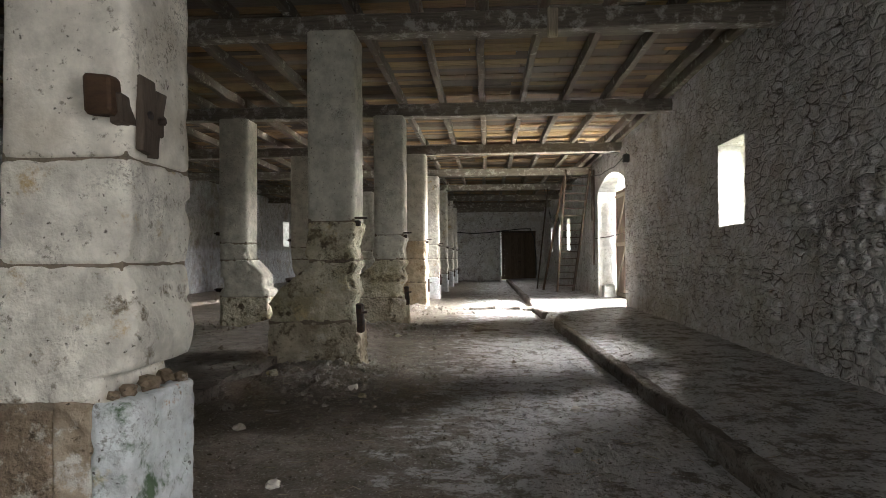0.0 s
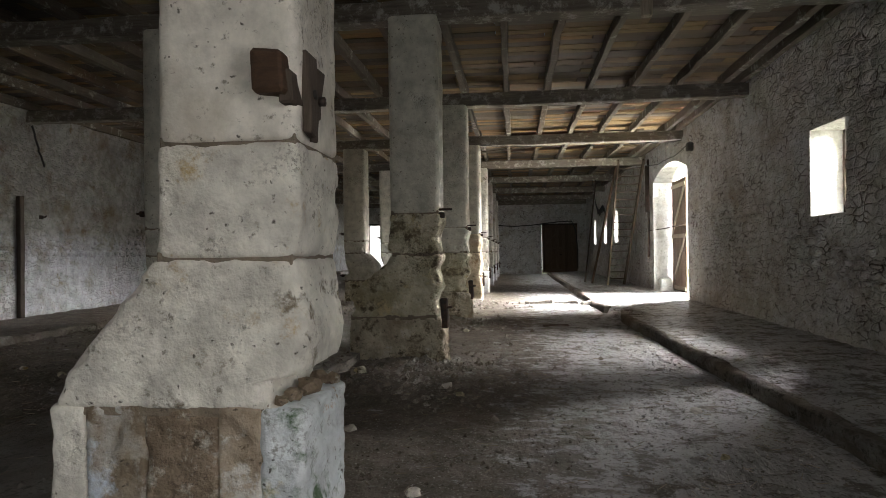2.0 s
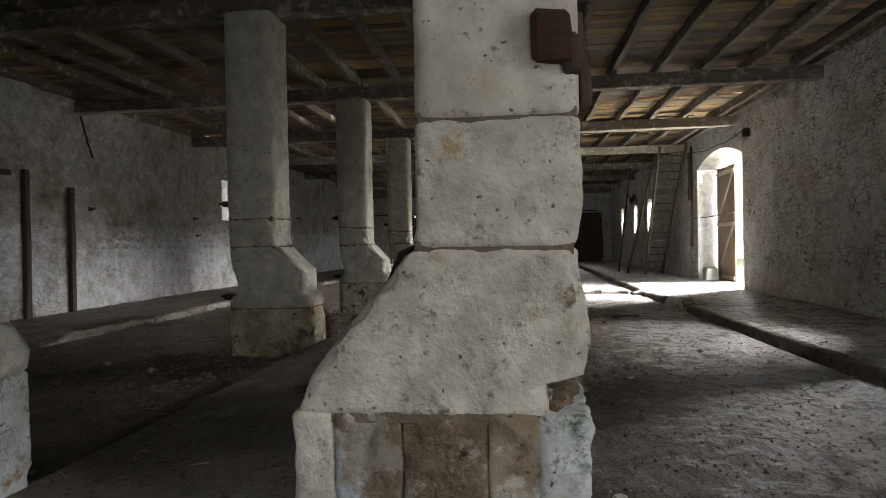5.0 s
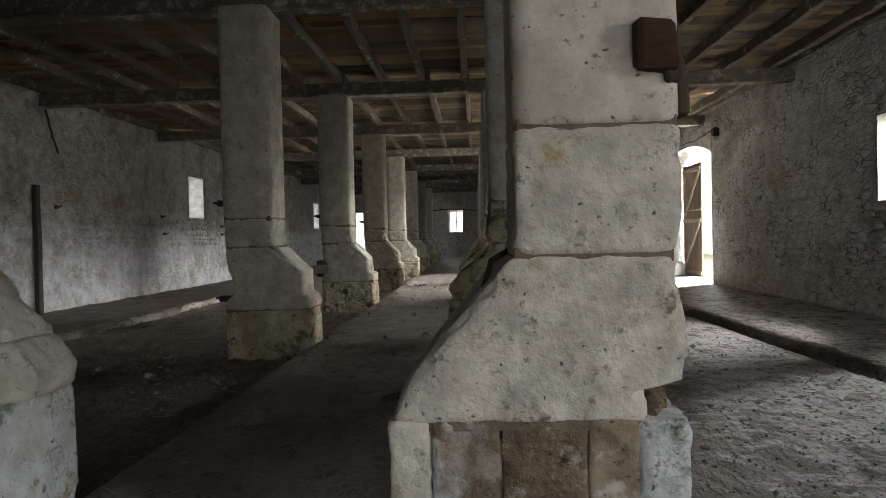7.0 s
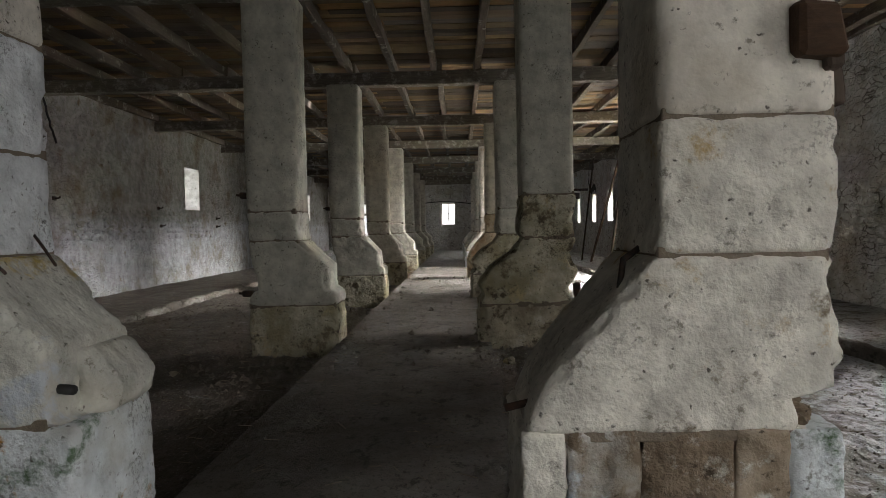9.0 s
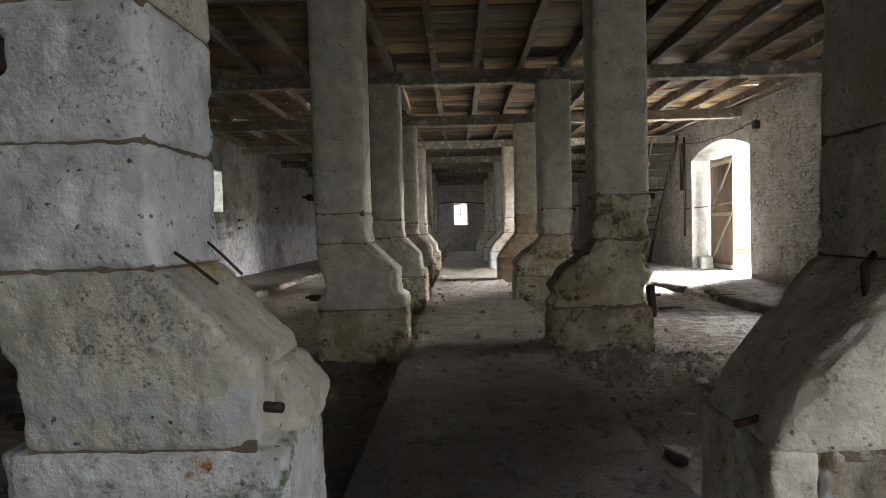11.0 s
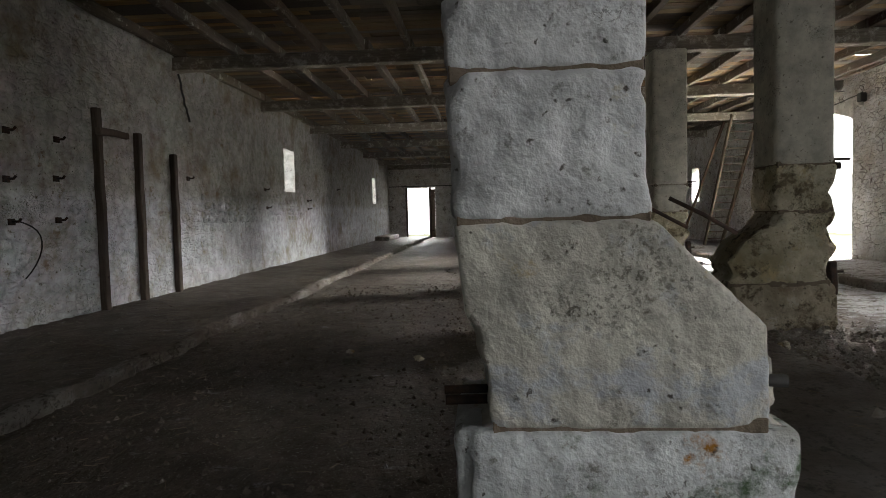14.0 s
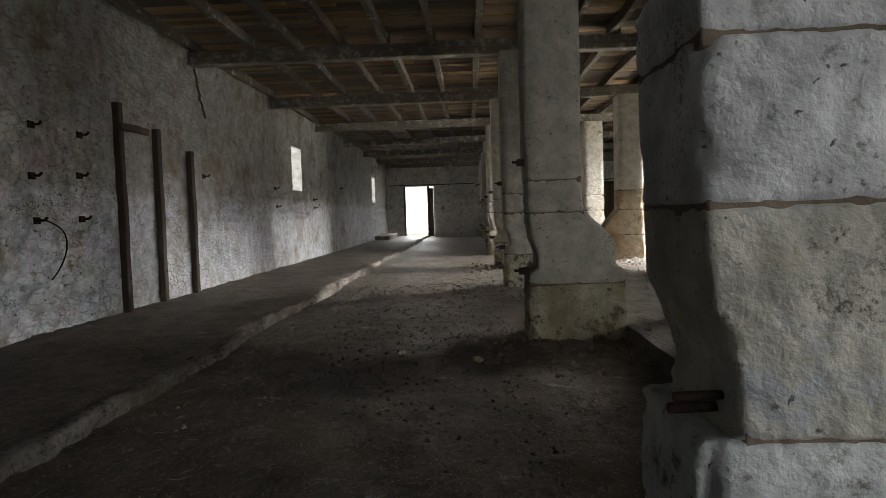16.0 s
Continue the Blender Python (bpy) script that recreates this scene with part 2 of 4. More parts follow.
KERB = dirt_material("kerb_concrete", (0.18, 0.15, 0.12), (0.30, 0.27, 0.23), (0.5, 0.48, 0.44), 0.5)


def wood_material(name, tones, stretch, lime=0.0, lime_color=(0.5, 0.48, 0.44)):
    """Weathered timber: one tone for each board, grain along it, traces of limewash."""
    m, nt, bsdf = material(name)
    geo = nt.nodes.new("ShaderNodeNewGeometry")
    info = nt.nodes.new("ShaderNodeObjectInfo")
    add = nt.nodes.new("ShaderNodeMath")
    add.operation = "ADD"
    nt.links.new(geo.outputs["Random Per Island"], add.inputs[0])
    nt.links.new(info.outputs["Random"], add.inputs[1])
    frac = nt.nodes.new("ShaderNodeMath")
    frac.operation = "FRACT"
    nt.links.new(add.outputs[0], frac.inputs[0])
    col = ramp(nt, frac.outputs[0], [(i / max(1, len(tones) - 1), t) for i, t in enumerate(tones)])
    g = grain(nt, 6.0, 8, 0.7, stretch, True)
    col = mix(nt, mask(nt, g, 0.35, 0.7), col, mix(nt, 0.62, col, (0.03, 0.02, 0.015)))
    if lime:
        col = mix(nt, mask(nt, grain(nt, 5.0, 9, 0.75), 0.62 - 0.3 * lime, 0.72 - 0.3 * lime), col, lime_color)
    nt.links.new(col, bsdf.inputs["Base Color"])
    bsdf.inputs["Roughness"].default_value = 0.82
    bsdf.inputs["Specular IOR Level"].default_value = 0.25
    bump(nt, bsdf, g, 0.6, 0.008)
    return m


BOARDS = wood_material("ceiling_boards", [(0.045, 0.033, 0.024), (0.15, 0.12, 0.085), (0.29, 0.165, 0.06), (0.09, 0.072, 0.055), (0.34, 0.23, 0.105), (0.06, 0.047, 0.037), (0.20, 0.175, 0.14)], (0.5, 7.0, 7.0))
BEAMWOOD = wood_material("limewashed_beam", [(0.19, 0.165, 0.135), (0.27, 0.24, 0.20)], (0.5, 7.0, 7.0), 0.35, (0.42, 0.40, 0.36))
JOISTWOOD = wood_material("grey_joist", [(0.10, 0.085, 0.068), (0.17, 0.145, 0.115), (0.13, 0.095, 0.065)], (7.0, 0.5, 7.0), 0.22, (0.40, 0.38, 0.34))
POSTWOOD = wood_material("dark_post_wood", [(0.075, 0.058, 0.045), (0.11, 0.085, 0.066)], (8.0, 8.0, 0.6))
DOORWOOD = wood_material("door_planks", [(0.14, 0.10, 0.068), (0.19, 0.14, 0.10), (0.12, 0.085, 0.06)], (8.0, 8.0, 0.5))
BRACEWOOD = wood_material("pale_brace_wood", [(0.40, 0.34, 0.26), (0.46, 0.40, 0.31)], (6.0, 6.0, 0.6))
LADDERWOOD = wood_material("ladder_wood", [(0.12, 0.09, 0.065), (0.16, 0.12, 0.085)], (7.0, 7.0, 0.6))
RUSTWOOD = wood_material("rust_stained_block", [(0.115, 0.062, 0.034), (0.055, 0.038, 0.027)], (1.5, 6.0, 6.0))


def iron_material():
    m, nt, bsdf = material("rusted_iron")
    col = mix(nt, mask(nt, grain(nt, 18, 8, 0.7), 0.42, 0.62), (0.03, 0.026, 0.023), (0.085, 0.048, 0.031))
    nt.links.new(col, bsdf.inputs["Base Color"])
    bsdf.inputs["Metallic"].default_value, bsdf.inputs["Roughness"].default_value = 0.35, 0.75
    bump(nt, bsdf, grain(nt, 60, 6), 0.5, 0.004)
    return m


IRON = iron_material()


def plain(name, color, rough=0.6):
    m, nt, bsdf = material(name)
    col = mix(nt, mask(nt, grain(nt, 20, 6, 0.7), 0.35, 0.7), [c * 0.75 for c in color], color)
    nt.links.new(col, bsdf.inputs["Base Color"])
    bsdf.inputs["Roughness"].default_value = rough
    return m


CABLE = plain("black_rubber", (0.025, 0.024, 0.023))
GRASS = plain("dry_grass_ground", (0.42, 0.42, 0.26), 0.95)
TILE = plain("roof_tiles", (0.28, 0.15, 0.10), 0.9)
PORCELAIN = plain("dirty_porcelain", (0.55, 0.54, 0.50), 0.35)


# ---- mesh helpers ----
def mesh_of(name, verts, faces, mat, smooth=False):
    me = bpy.data.meshes.new(name)
    me.from_pydata([tuple(v) for v in verts], [], faces)
    me.materials.append(mat)
    if smooth:
        me.polygons.foreach_set("use_smooth", [True] * len(me.polygons))
    me.update()
    return me


def part(name, me, parent, label="", m=None):
    """A mesh (or bmesh) as one part under a thing."""
    ob = new(name, me)
    ob.parent = parent
    if m is not None:
        ob.matrix_basis = m
    return tagged(ob, label)


def thing(name, label, category, group="", at=(0, 0, 0), turn=0):
    ob = new(name)
    ob.matrix_basis = pose(*at, 0, 0, turn)
    return tagged(ob, label, category, group)


def bevel_box(x0, x1, y0, y1, z0, z1, bev=0.006, mat=None, name="box", rough=0.0, cuts=0):
    """A box with bevelled edges; rough moves its points a little, cuts divides it along its longest side."""
    bm = bmesh.new()
    bmesh.ops.create_cube(bm, size=1.0)
    size = Vector((x1 - x0, y1 - y0, z1 - z0))
    for v in bm.verts:
        v.co = Vector(((x0 + x1) / 2 + v.co.x * size.x, (y0 + y1) / 2 + v.co.y * size.y, (z0 + z1) / 2 + v.co.z * size.z))
    if cuts:
        axis = max(range(3), key=lambda i: size[i])
        long = [e for e in bm.edges if abs((e.verts[0].co - e.verts[1].co)[axis]) > size[axis] * 0.9]
        bmesh.ops.subdivide_edges(bm, edges=long, cuts=cuts)
    if bev:
        bmesh.ops.bevel(bm, geom=[e for e in bm.edges if len(e.link_faces) == 2 and e.calc_face_angle(0) > 0.5], offset=bev, segments=1, affect="EDGES")
    if rough:
        for v in bm.verts:
            v.co += rough * noise.noise_vector(v.co * 3.1 + Vector((x0 * 7, y0 * 5, z0)))
    me = bpy.data.meshes.new(name)
    bm.to_mesh(me)
    bm.free()
    if mat:
        me.materials.append(mat)
    return me


def tube(points, radius, mat, name="tube", sides=8):
    """A round rod or cable along points, as a mesh."""
    pts = [Vector(p) for p in points]
    verts, faces = [], []
    for i, p in enumerate(pts):
        d = (pts[min(i + 1, len(pts) - 1)] - pts[max(i - 1, 0)]).normalized()
        u = d.cross(Vector((0.31, 0.2, 0.93)) if abs(d.z) < 0.9 else Vector((1, 0.1, 0))).normalized()
        w = d.cross(u)
        for k in range(sides):
            a = 2 * math.pi * k / sides
            verts.append(p + radius * (math.cos(a) * u + math.sin(a) * w))
    for i in range(len(pts) - 1):
        for k in range(sides):
            a, b = i * sides + k, i * sides + (k + 1) % sides
            faces.append((a, b, b + sides, a + sides))
    faces.append(tuple(range(sides))[::-1])
    faces.append(tuple(range(len(verts) - sides, len(verts))))
    return mesh_of(name, verts, faces, mat, True)


def sagging(a, b, drop, n=14, wobble=0.0):
    a, b = Vector(a), Vector(b)
    return [a.lerp(b, i / n) + Vector((0, 0, -4 * drop * (i / n) * (1 - i / n))) + wobble * noise.noise_vector(a + Vector((i * 0.7, 0, 0))) for i in range(n + 1)]


def fbm(p, octaves=4):
    total, amp = 0.0, 1.0
    for _ in range(octaves):
        total += amp * noise.noise(p)
        p, amp = p * 2.07, amp * 0.5
    return total


def lines(lo, hi, step, breaks=()):
    marks = sorted({lo, hi, *[b for b in breaks if lo < b < hi]})
    out = [lo]
    for a, b in zip(marks, marks[1:]):
        n = max(1, round((b - a) / step))
        out += [a + (b - a) * (i + 1) / n for i in range(n)]
    return out


# ---- walls ----
def stone_relief(u, z, seed, bare):
    """How far the wall stands proud: waves, trowel marks and, in bare stretches, single stones."""
    p = Vector((u, z, seed))
    h = 0.022 * fbm(p * 0.55, 3) + 0.014 * fbm(p * 4.0, 3) + 0.007 * noise.noise(p * 15)
    m = noise.noise(Vector((u * 0.33, z * 0.75, seed + 9))) + bare
    if m > 0:
        d = noise.voronoi(Vector((u * 3.6 + 0.25 * noise.noise(p * 2), z * 5.6, seed)))[0]
        edge = min(1.0, (d[1] - d[0]) * 3.2)
        h += min(1.0, m * 4) * 0.055 * (edge - 0.8)
    return h


def wall(name, label, axis, at, out, u0, u1, z0, z1, step, openings, mat, seed, bare):
    """A wall with relief on its inner face. axis: the way it runs, 'x' or 'y'; out: +1 or -1, the way to its outer side."""
    us = lines(u0, u1, step, [o[k] for o in openings for k in (0, 1)])
    zs = lines(z0, z1, step, [o[k] for o in openings for k in (2, 3)])

    def spot(u, z, depth):
        d = at + out * depth
        return (u, d, z) if axis == "x" else (d, u, z)

    def inside(u, z):
        return any(o[0] < u < o[1] and o[2] < z < o[3] for o in openings)

    nz = len(zs)
    verts = [spot(u, z, -stone_relief(u, z, seed, bare)) for u in us for z in zs]
    faces = [(i * nz + j, (i + 1) * nz + j, (i + 1) * nz + j + 1, i * nz + j + 1) for i in range(len(us) - 1) for j in range(nz - 1)
             if not inside((us[i] + us[i + 1]) / 2, (zs[j] + zs[j + 1]) / 2)]
    # outer face, on the coarse lines of the openings
    cu, cz = lines(u0, u1, 99, [o[k] for o in openings for k in (0, 1)]), lines(z0, z1, 99, [o[k] for o in openings for k in (2, 3)])
    base, nc = len(verts), len(cz)
    verts += [spot(u, z, THICK) for u in cu for z in cz]
    faces += [(base + i * nc + j, base + i * nc + j + 1, base + (i + 1) * nc + j + 1, base + (i + 1) * nc + j) for i in range(len(cu) - 1) for j in range(nc - 1)
              if not inside((cu[i] + cu[i + 1]) / 2, (cz[j] + cz[j + 1]) / 2)]
    ob = tagged(new(name, mesh_of(name, verts, faces, mat, True)), label, "wall", kind="structure")
    # reveals: rough-dressed stone sides of each opening
    for a, b, lo, hi in openings:
        rv, rf = [], []
        for (p, q) in (((a, lo), (a, hi)), ((a, hi), (b, hi)), ((b, hi), (b, lo)), ((b, lo), (a, lo))):
            n = max(2, round((abs(p[0] - q[0]) + abs(p[1] - q[1])) / 0.08))
            start = len(rv)
            for i in range(n + 1):
                u, z = p[0] + (q[0] - p[0]) * i / n, p[1] + (q[1] - p[1]) * i / n
                for k in range(8):
                    dep = -0.012 + (THICK + 0.012) * k / 7
                    w = 0.012 * fbm(Vector((u * 3, z * 3, dep * 4 + seed)), 3) if 0 < i < n else 0.0
                    rv.append(spot(u + (w if p[0] == q[0] else 0), z + (w if p[1] == q[1] else 0), dep))
            rf += [(start + i * 8 + k, start + (i + 1) * 8 + k, start + (i + 1) * 8 + k + 1, start + i * 8 + k + 1) for i in range(n) for k in range(7)]
        part("reveal", mesh_of("reveal", rv, rf, REVEAL, True), ob, "pale dressed stone reveal of an opening")
    return ob


WIN_R = [(8.55, 9.5, 1.58, 2.78), (-1.2, -0.25, 1.58, 2.78), (25.9, 26.7, 1.45, 2.75), (29.0, 29.7, 1.45, 2.7), (32.6, 33.3, 1.45, 2.7)]
DOOR_R = (15.72, 19.45, -0.12, 3.52)
WIN_L = [(17.8, 18.75, 1.92, 3.1), (31.6, 32.5, 1.8, 3.08)]
DOOR_L = (-9.43, -7.72, -0.16, 2.76)
WIN_E = (-3.8, -2.94, 1.52, 2.76)
DOOR_E = (0.9, 2.95, -0.2, 2.72)
TOP = 4.3
wall("wall_east", "thick rubble stone wall with worn limewash and bare patches", "y", XR, 1, YB - THICK, YE + THICK, -0.5, TOP, 0.055, [*WIN_R, DOOR_R], WALL, 3.0, 0.12)
wall("wall_west", "long stone wall with bluish limewash and brown stains", "y", XL, -1, YB - THICK, YE + THICK, -0.5, TOP, 0.07, WIN_L, WALL_L, 17.0, -0.02)
wall("wall_north", "far end wall of limewashed rubble stone", "x", YE, 1, XL, XR, -0.5, TOP, 0.09, [DOOR_L, WIN_E, DOOR_E], WALL, 29.0, 0.0)
BACK = [(-4.3, -2.3, -0.1, 2.9), (-0.8, 2.4, -0.2, 3.0)]
wall("wall_south", "plain limewashed end wall with open doorways", "x", YB, -1, XL, XR, -0.5, TOP, 0.25, BACK, WALL, 41.0, -0.3)

# the arch over the cart door: what lies between a flat segment and the square head
ya, yb, spring, crown = DOOR_R[0], DOOR_R[1], 3.12, 3.46
n_arch, av, af = 20, [], []
for i in range(n_arch + 1):
    s = i / n_arch
    low = spring + (crown - spring) * (1 - (2 * s - 1) ** 2)
    for x, z in ((XR - 0.01, low), (XR + THICK, low), (XR + THICK, DOOR_R[3] + 0.02), (XR - 0.01, DOOR_R[3] + 0.02)):
        av.append((x, ya + (yb - ya) * s, z))
for i in range(n_arch):
    for k in range(4):
        af.append((i * 4 + k, i * 4 + (k + 1) % 4, i * 4 + 4 + (k + 1) % 4, i * 4 + 4 + k))
tagged(new("door_arch", mesh_of("door_arch", av, af, REVEAL)), "shallow dressed stone arch over the cart door", "arch", kind="structure")

# light that comes in by the openings
day_lamp((XR + 6.0, 17.4, 6.2), (-1, 0, -0.62), 6.0, 5.0, 78000)
# lamp added as sunlit ground before the cart door, throwing light up to boards
day_lamp((XR + 1.6, 17.5, -0.1), (-0.25, 0, 1), 3.4, 1.8, 1700)
for a, b, lo, hi in WIN_R:
    if a < 0:
        day_lamp((XR + THICK + 0.1, (a + b) / 2, (lo + hi) / 2 + 0.05), (-1, 0, -0.7), b - a, hi - lo, 380, 120)
    else:
        day_lamp((XR + 3.0, (a + b) / 2, 3.9), (-1, 0, -0.35), 2.6, 2.8, 9000 if a < 20 else 4000)
for a, b, lo, hi in WIN_L:
    day_lamp((XL - THICK - 0.02, (a + b) / 2, (lo + hi) / 2), (1, 0, 0), b - a, hi - lo, 22, 120)
day_lamp((-8.6, YE + 1.2, 2.2), (0, -1, -0.5), 1.9, 3.0, 320, 130)
day_lamp((sum(WIN_E[:2]) / 2, YE + THICK + 0.02, sum(WIN_E[2:]) / 2), (0, -1, 0), 0.86, 1.24, 70)
for a, b, lo, hi in BACK:
    day_lamp(((a + b) / 2, YB - THICK - 0.02, (lo + hi) / 2), (0, 1, -0.6), b - a, hi - lo, 48 if a < -2 else 270, 110)


# glowing planes added beyond the openings: they read as white distance and add light
glow, gnt, gb = material("backdrop_glow")
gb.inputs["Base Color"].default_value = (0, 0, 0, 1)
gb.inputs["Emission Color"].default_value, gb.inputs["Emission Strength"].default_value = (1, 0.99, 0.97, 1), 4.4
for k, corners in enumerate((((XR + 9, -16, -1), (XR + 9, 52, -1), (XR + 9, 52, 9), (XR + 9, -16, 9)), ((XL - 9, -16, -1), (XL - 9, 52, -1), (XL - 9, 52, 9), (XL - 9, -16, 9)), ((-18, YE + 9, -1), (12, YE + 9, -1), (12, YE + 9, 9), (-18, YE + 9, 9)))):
    tagged(new("backdrop", mesh_of("backdrop", corners, [(0, 1, 2, 3)], glow)), "plain glowing backdrop plane added outside the barn", "backdrop", kind="structure")


# ---- floor ----
def kerb_gap(y):
    return 12.6 < y < 14.2


def east_kerb(y):
    """Middle of the drain kerb in the eastern aisle: it runs a little askew."""
    return 1.77 - 0.03 * min(y, 16.0) + 0.05 * noise.noise(Vector((y * 0.35, 3.0, 0)))


def west_kerb(y):
    return -8.15 + 0.1 * noise.noise(Vector((y * 0.4, 8.0, 0)))


def floor_height(x, y):
    e = east_kerb(y)
    if x > e:
        z = -0.13 + 0.03 * (x - e)
        if kerb_gap(y) and x < e + 0.44:
            z = -0.18
    elif x > e - 0.15:
        z = -0.25
    elif x > e - 0.32:
        z = -0.215
    elif x > -1.5:
        z = -0.2
    elif x > -2.5:
        z = -0.2 + 0.1 * (-1.5 - x)
    elif x > -4.1:
        z = -0.1
    elif x > west_kerb(y):
        z = -0.17
    else:
        z = -0.07
    p = Vector((x, y, 0))
    z += 0.016 * fbm(p * 1.1, 3) + 0.007 * fbm(p * 6.0, 2)
    # trodden clods
    clod = noise.noise(Vector((x * 9.0, y * 5.0, 2.0))) + 0.7 * noise.noise(p * 1.3)
    z += 0.013 * max(0.0, min(1.0, 3 * clod - 0.5)) + 0.003 * noise.noise(p * 17)
    # a broken hole in the dried crust
    z -= 0.07 * math.exp(-((x - 0.80) / 0.11) ** 2 - ((y - 4.22) / 0.08) ** 2)
    # heaps of rubble and dung at the pillar feet
    for py in PILLAR_Y[:4]:
        for px, s in ((-1.7, 0.12), (-5.0, 0.05)):
            d2 = ((x - px) / 0.7) ** 2 + ((y - py + 0.1) / 0.6) ** 2
            if d2 < 4:
                z += s * math.exp(-d2 * 1.5) * (1 + 0.6 * fbm(p * 7, 2))
    return z


fx = lines(XL - 0.05, -5.0, 0.085) + lines(-5.0, 2.2, 0.048)[1:] + lines(2.2, XR + 0.7, 0.075)[1:]
fy = lines(YB - 0.05, 1.0, 0.3) + lines(1.0, 16.0, 0.055)[1:] + lines(16.0, YE + 0.7, 0.12)[1:]
nf = len(fy)
fverts = [(x, y, floor_height(x, y)) for x in fx for y in fy]
ffaces = [(i * nf + j, (i + 1) * nf + j, (i + 1) * nf + j + 1, i * nf + j + 1) for i in range(len(fx) - 1) for j in range(nf - 1)]
tagged(new("floor", mesh_of("floor", fverts, ffaces, DIRT, True)), "uneven floor of dried dung, dust and earth", "floor", kind="structure")

# central feed passage: a low concrete slab with a broken edge
sx, sy = lines(-4.12, -2.45, 0.06), lines(YB, YE, 0.08)
sv, sf, ns = [], [], len(sy)
for x in sx:
    for y in sy:
        ex = x
        if x > -2.5:
            bite = max(0.0, noise.noise(Vector((0, y * 0.9, 5))) - 0.05) * 0.5 + 0.25 * math.exp(-((y - 4.3) / 0.5) ** 2)
            ex = x - bite
        elif x < -4.08:
            ex = x + 0.02 * fbm(Vector((7, y * 2, 1)), 3)
        sv.append((ex, y, 0.006 * fbm(Vector((x * 2, y * 2, 3)), 3)))
sf = [(i * ns + j, (i + 1) * ns + j, (i + 1) * ns + j + 1, i * ns + j + 1) for i in range(len(sx) - 1) for j in range(ns - 1)]
for col in (0, len(sx) - 1):
    b = len(sv)
    sv += [(sv[col * ns + j][0], sy[j], -0.35) for j in range(ns)]
    for j in range(ns - 1):
        q = (col * ns + j, col * ns + j + 1, b + j + 1, b + j)
        sf.append(q if col == 0 else q[::-1])
tagged(new("floor_slab", mesh_of("floor_slab", sv, sf, SLAB)), "low worn concrete passage slab with a broken edge", "floor", kind="structure")


def kerb(name, x, width, y0, y1, top, seed, broken):
    ys = lines(y0, y1, 0.07)
    ring = [(-0.5, -0.3), (-0.5, -0.03), (-0.36, 0.0), (0.36, 0.0), (0.5, -0.03), (0.5, -0.3)]
    verts, faces = [], []
    for y in ys:
        w = (west_kerb(y) if x < -5 else east_kerb(y)) - x
        fall = broken * max(0.0, noise.noise(Vector((seed, y * 0.8, 0))) - 0.1)
        for k, (a, h) in enumerate(ring):
            jit = (0.015 if x > 0 else 0.045) * fbm(Vector((y * 4, k * 1.5, seed)), 4)
            verts.append((x + w + a * width + jit, y, top + h + (jit - fall if h > -0.1 else 0)))
    m = len(ring)
    faces = [(i * m + k, i * m + k + 1, (i + 1) * m + k + 1, (i + 1) * m + k) for i in range(len(ys) - 1) for k in range(m - 1)]
    faces += [tuple(range(m)), tuple(range(len(verts) - m, len(verts)))[::-1]]
    tagged(new(name, mesh_of(name, verts, faces, KERB, True)), "worn concrete kerb along a drain", "kerb", kind="structure")


kerb("kerb_east", 1.57, 0.15, YB, 12.5, -0.095, 2.0, 0.03)
kerb("kerb_north", 1.6, 0.17, 14.3, YE, -0.1, 6.0, 0.1)
kerb("kerb_west", -8.1, 0.15, YB, YE, -0.06, 11.0, 0.5)

# ---- ceiling: boards, joists, beams ----
rnd = random.Random(5)
cv, cf = [], []
deck = BEAM_Z + BEAM_H + JOIST_H


def board(x0, x1, y0, y1, z0, z1):
    b = len(cv)
    for z in (z0, z1):
        cv.extend(((x0, y0, z), (x1, y0, z), (x1, y1, z), (x0, y1, z)))
    cf.extend(tuple(b + i for i in q) for q in ((3, 2, 1, 0), (4, 5, 6, 7), (0, 1, 5, 4), (1, 2, 6, 5), (2, 3, 7, 6), (3, 0, 4, 7)))


y = YB
while y < YE:
    w = rnd.uniform(0.14, 0.26)
    x = XL
    while x < XR:
        length = rnd.choice((1.5, 2.2, 2.9, 3.6))
        lost = rnd.random() < 0.012 or (16.6 < y < 19.6 and -1.8 < x < 0.6) or (14.3 < y < 14.5 and x > 0.2)
        if not lost:
            sagz = rnd.uniform(0, 0.012)
            board(x + 0.004, min(x + length, XR) - 0.004, y + rnd.uniform(0.001, 0.007), y + w - rnd.uniform(0.001, 0.008), deck - sagz, deck + 0.03 - sagz)
        x += length
    y += w
tagged(new("ceiling", mesh_of("ceiling", cv, cf, BOARDS)), "loft floor of grey and orange rough boards seen from below", "ceiling", kind="structure")

for py in [-1.9, *PILLAR_Y, YE - 0.35]:
    yc = py + 0.29
    me = bevel_box(XL - 0.2, XR + 0.2, yc - 0.12, yc + 0.12, BEAM_Z, BEAM_Z + BEAM_H, 0.015, BEAMWOOD, "beam", 0.02, 60)
    tagged(new("ceiling_beam", me), "old timber beam with traces of limewash", "beam", "ceiling beams", kind="structure")
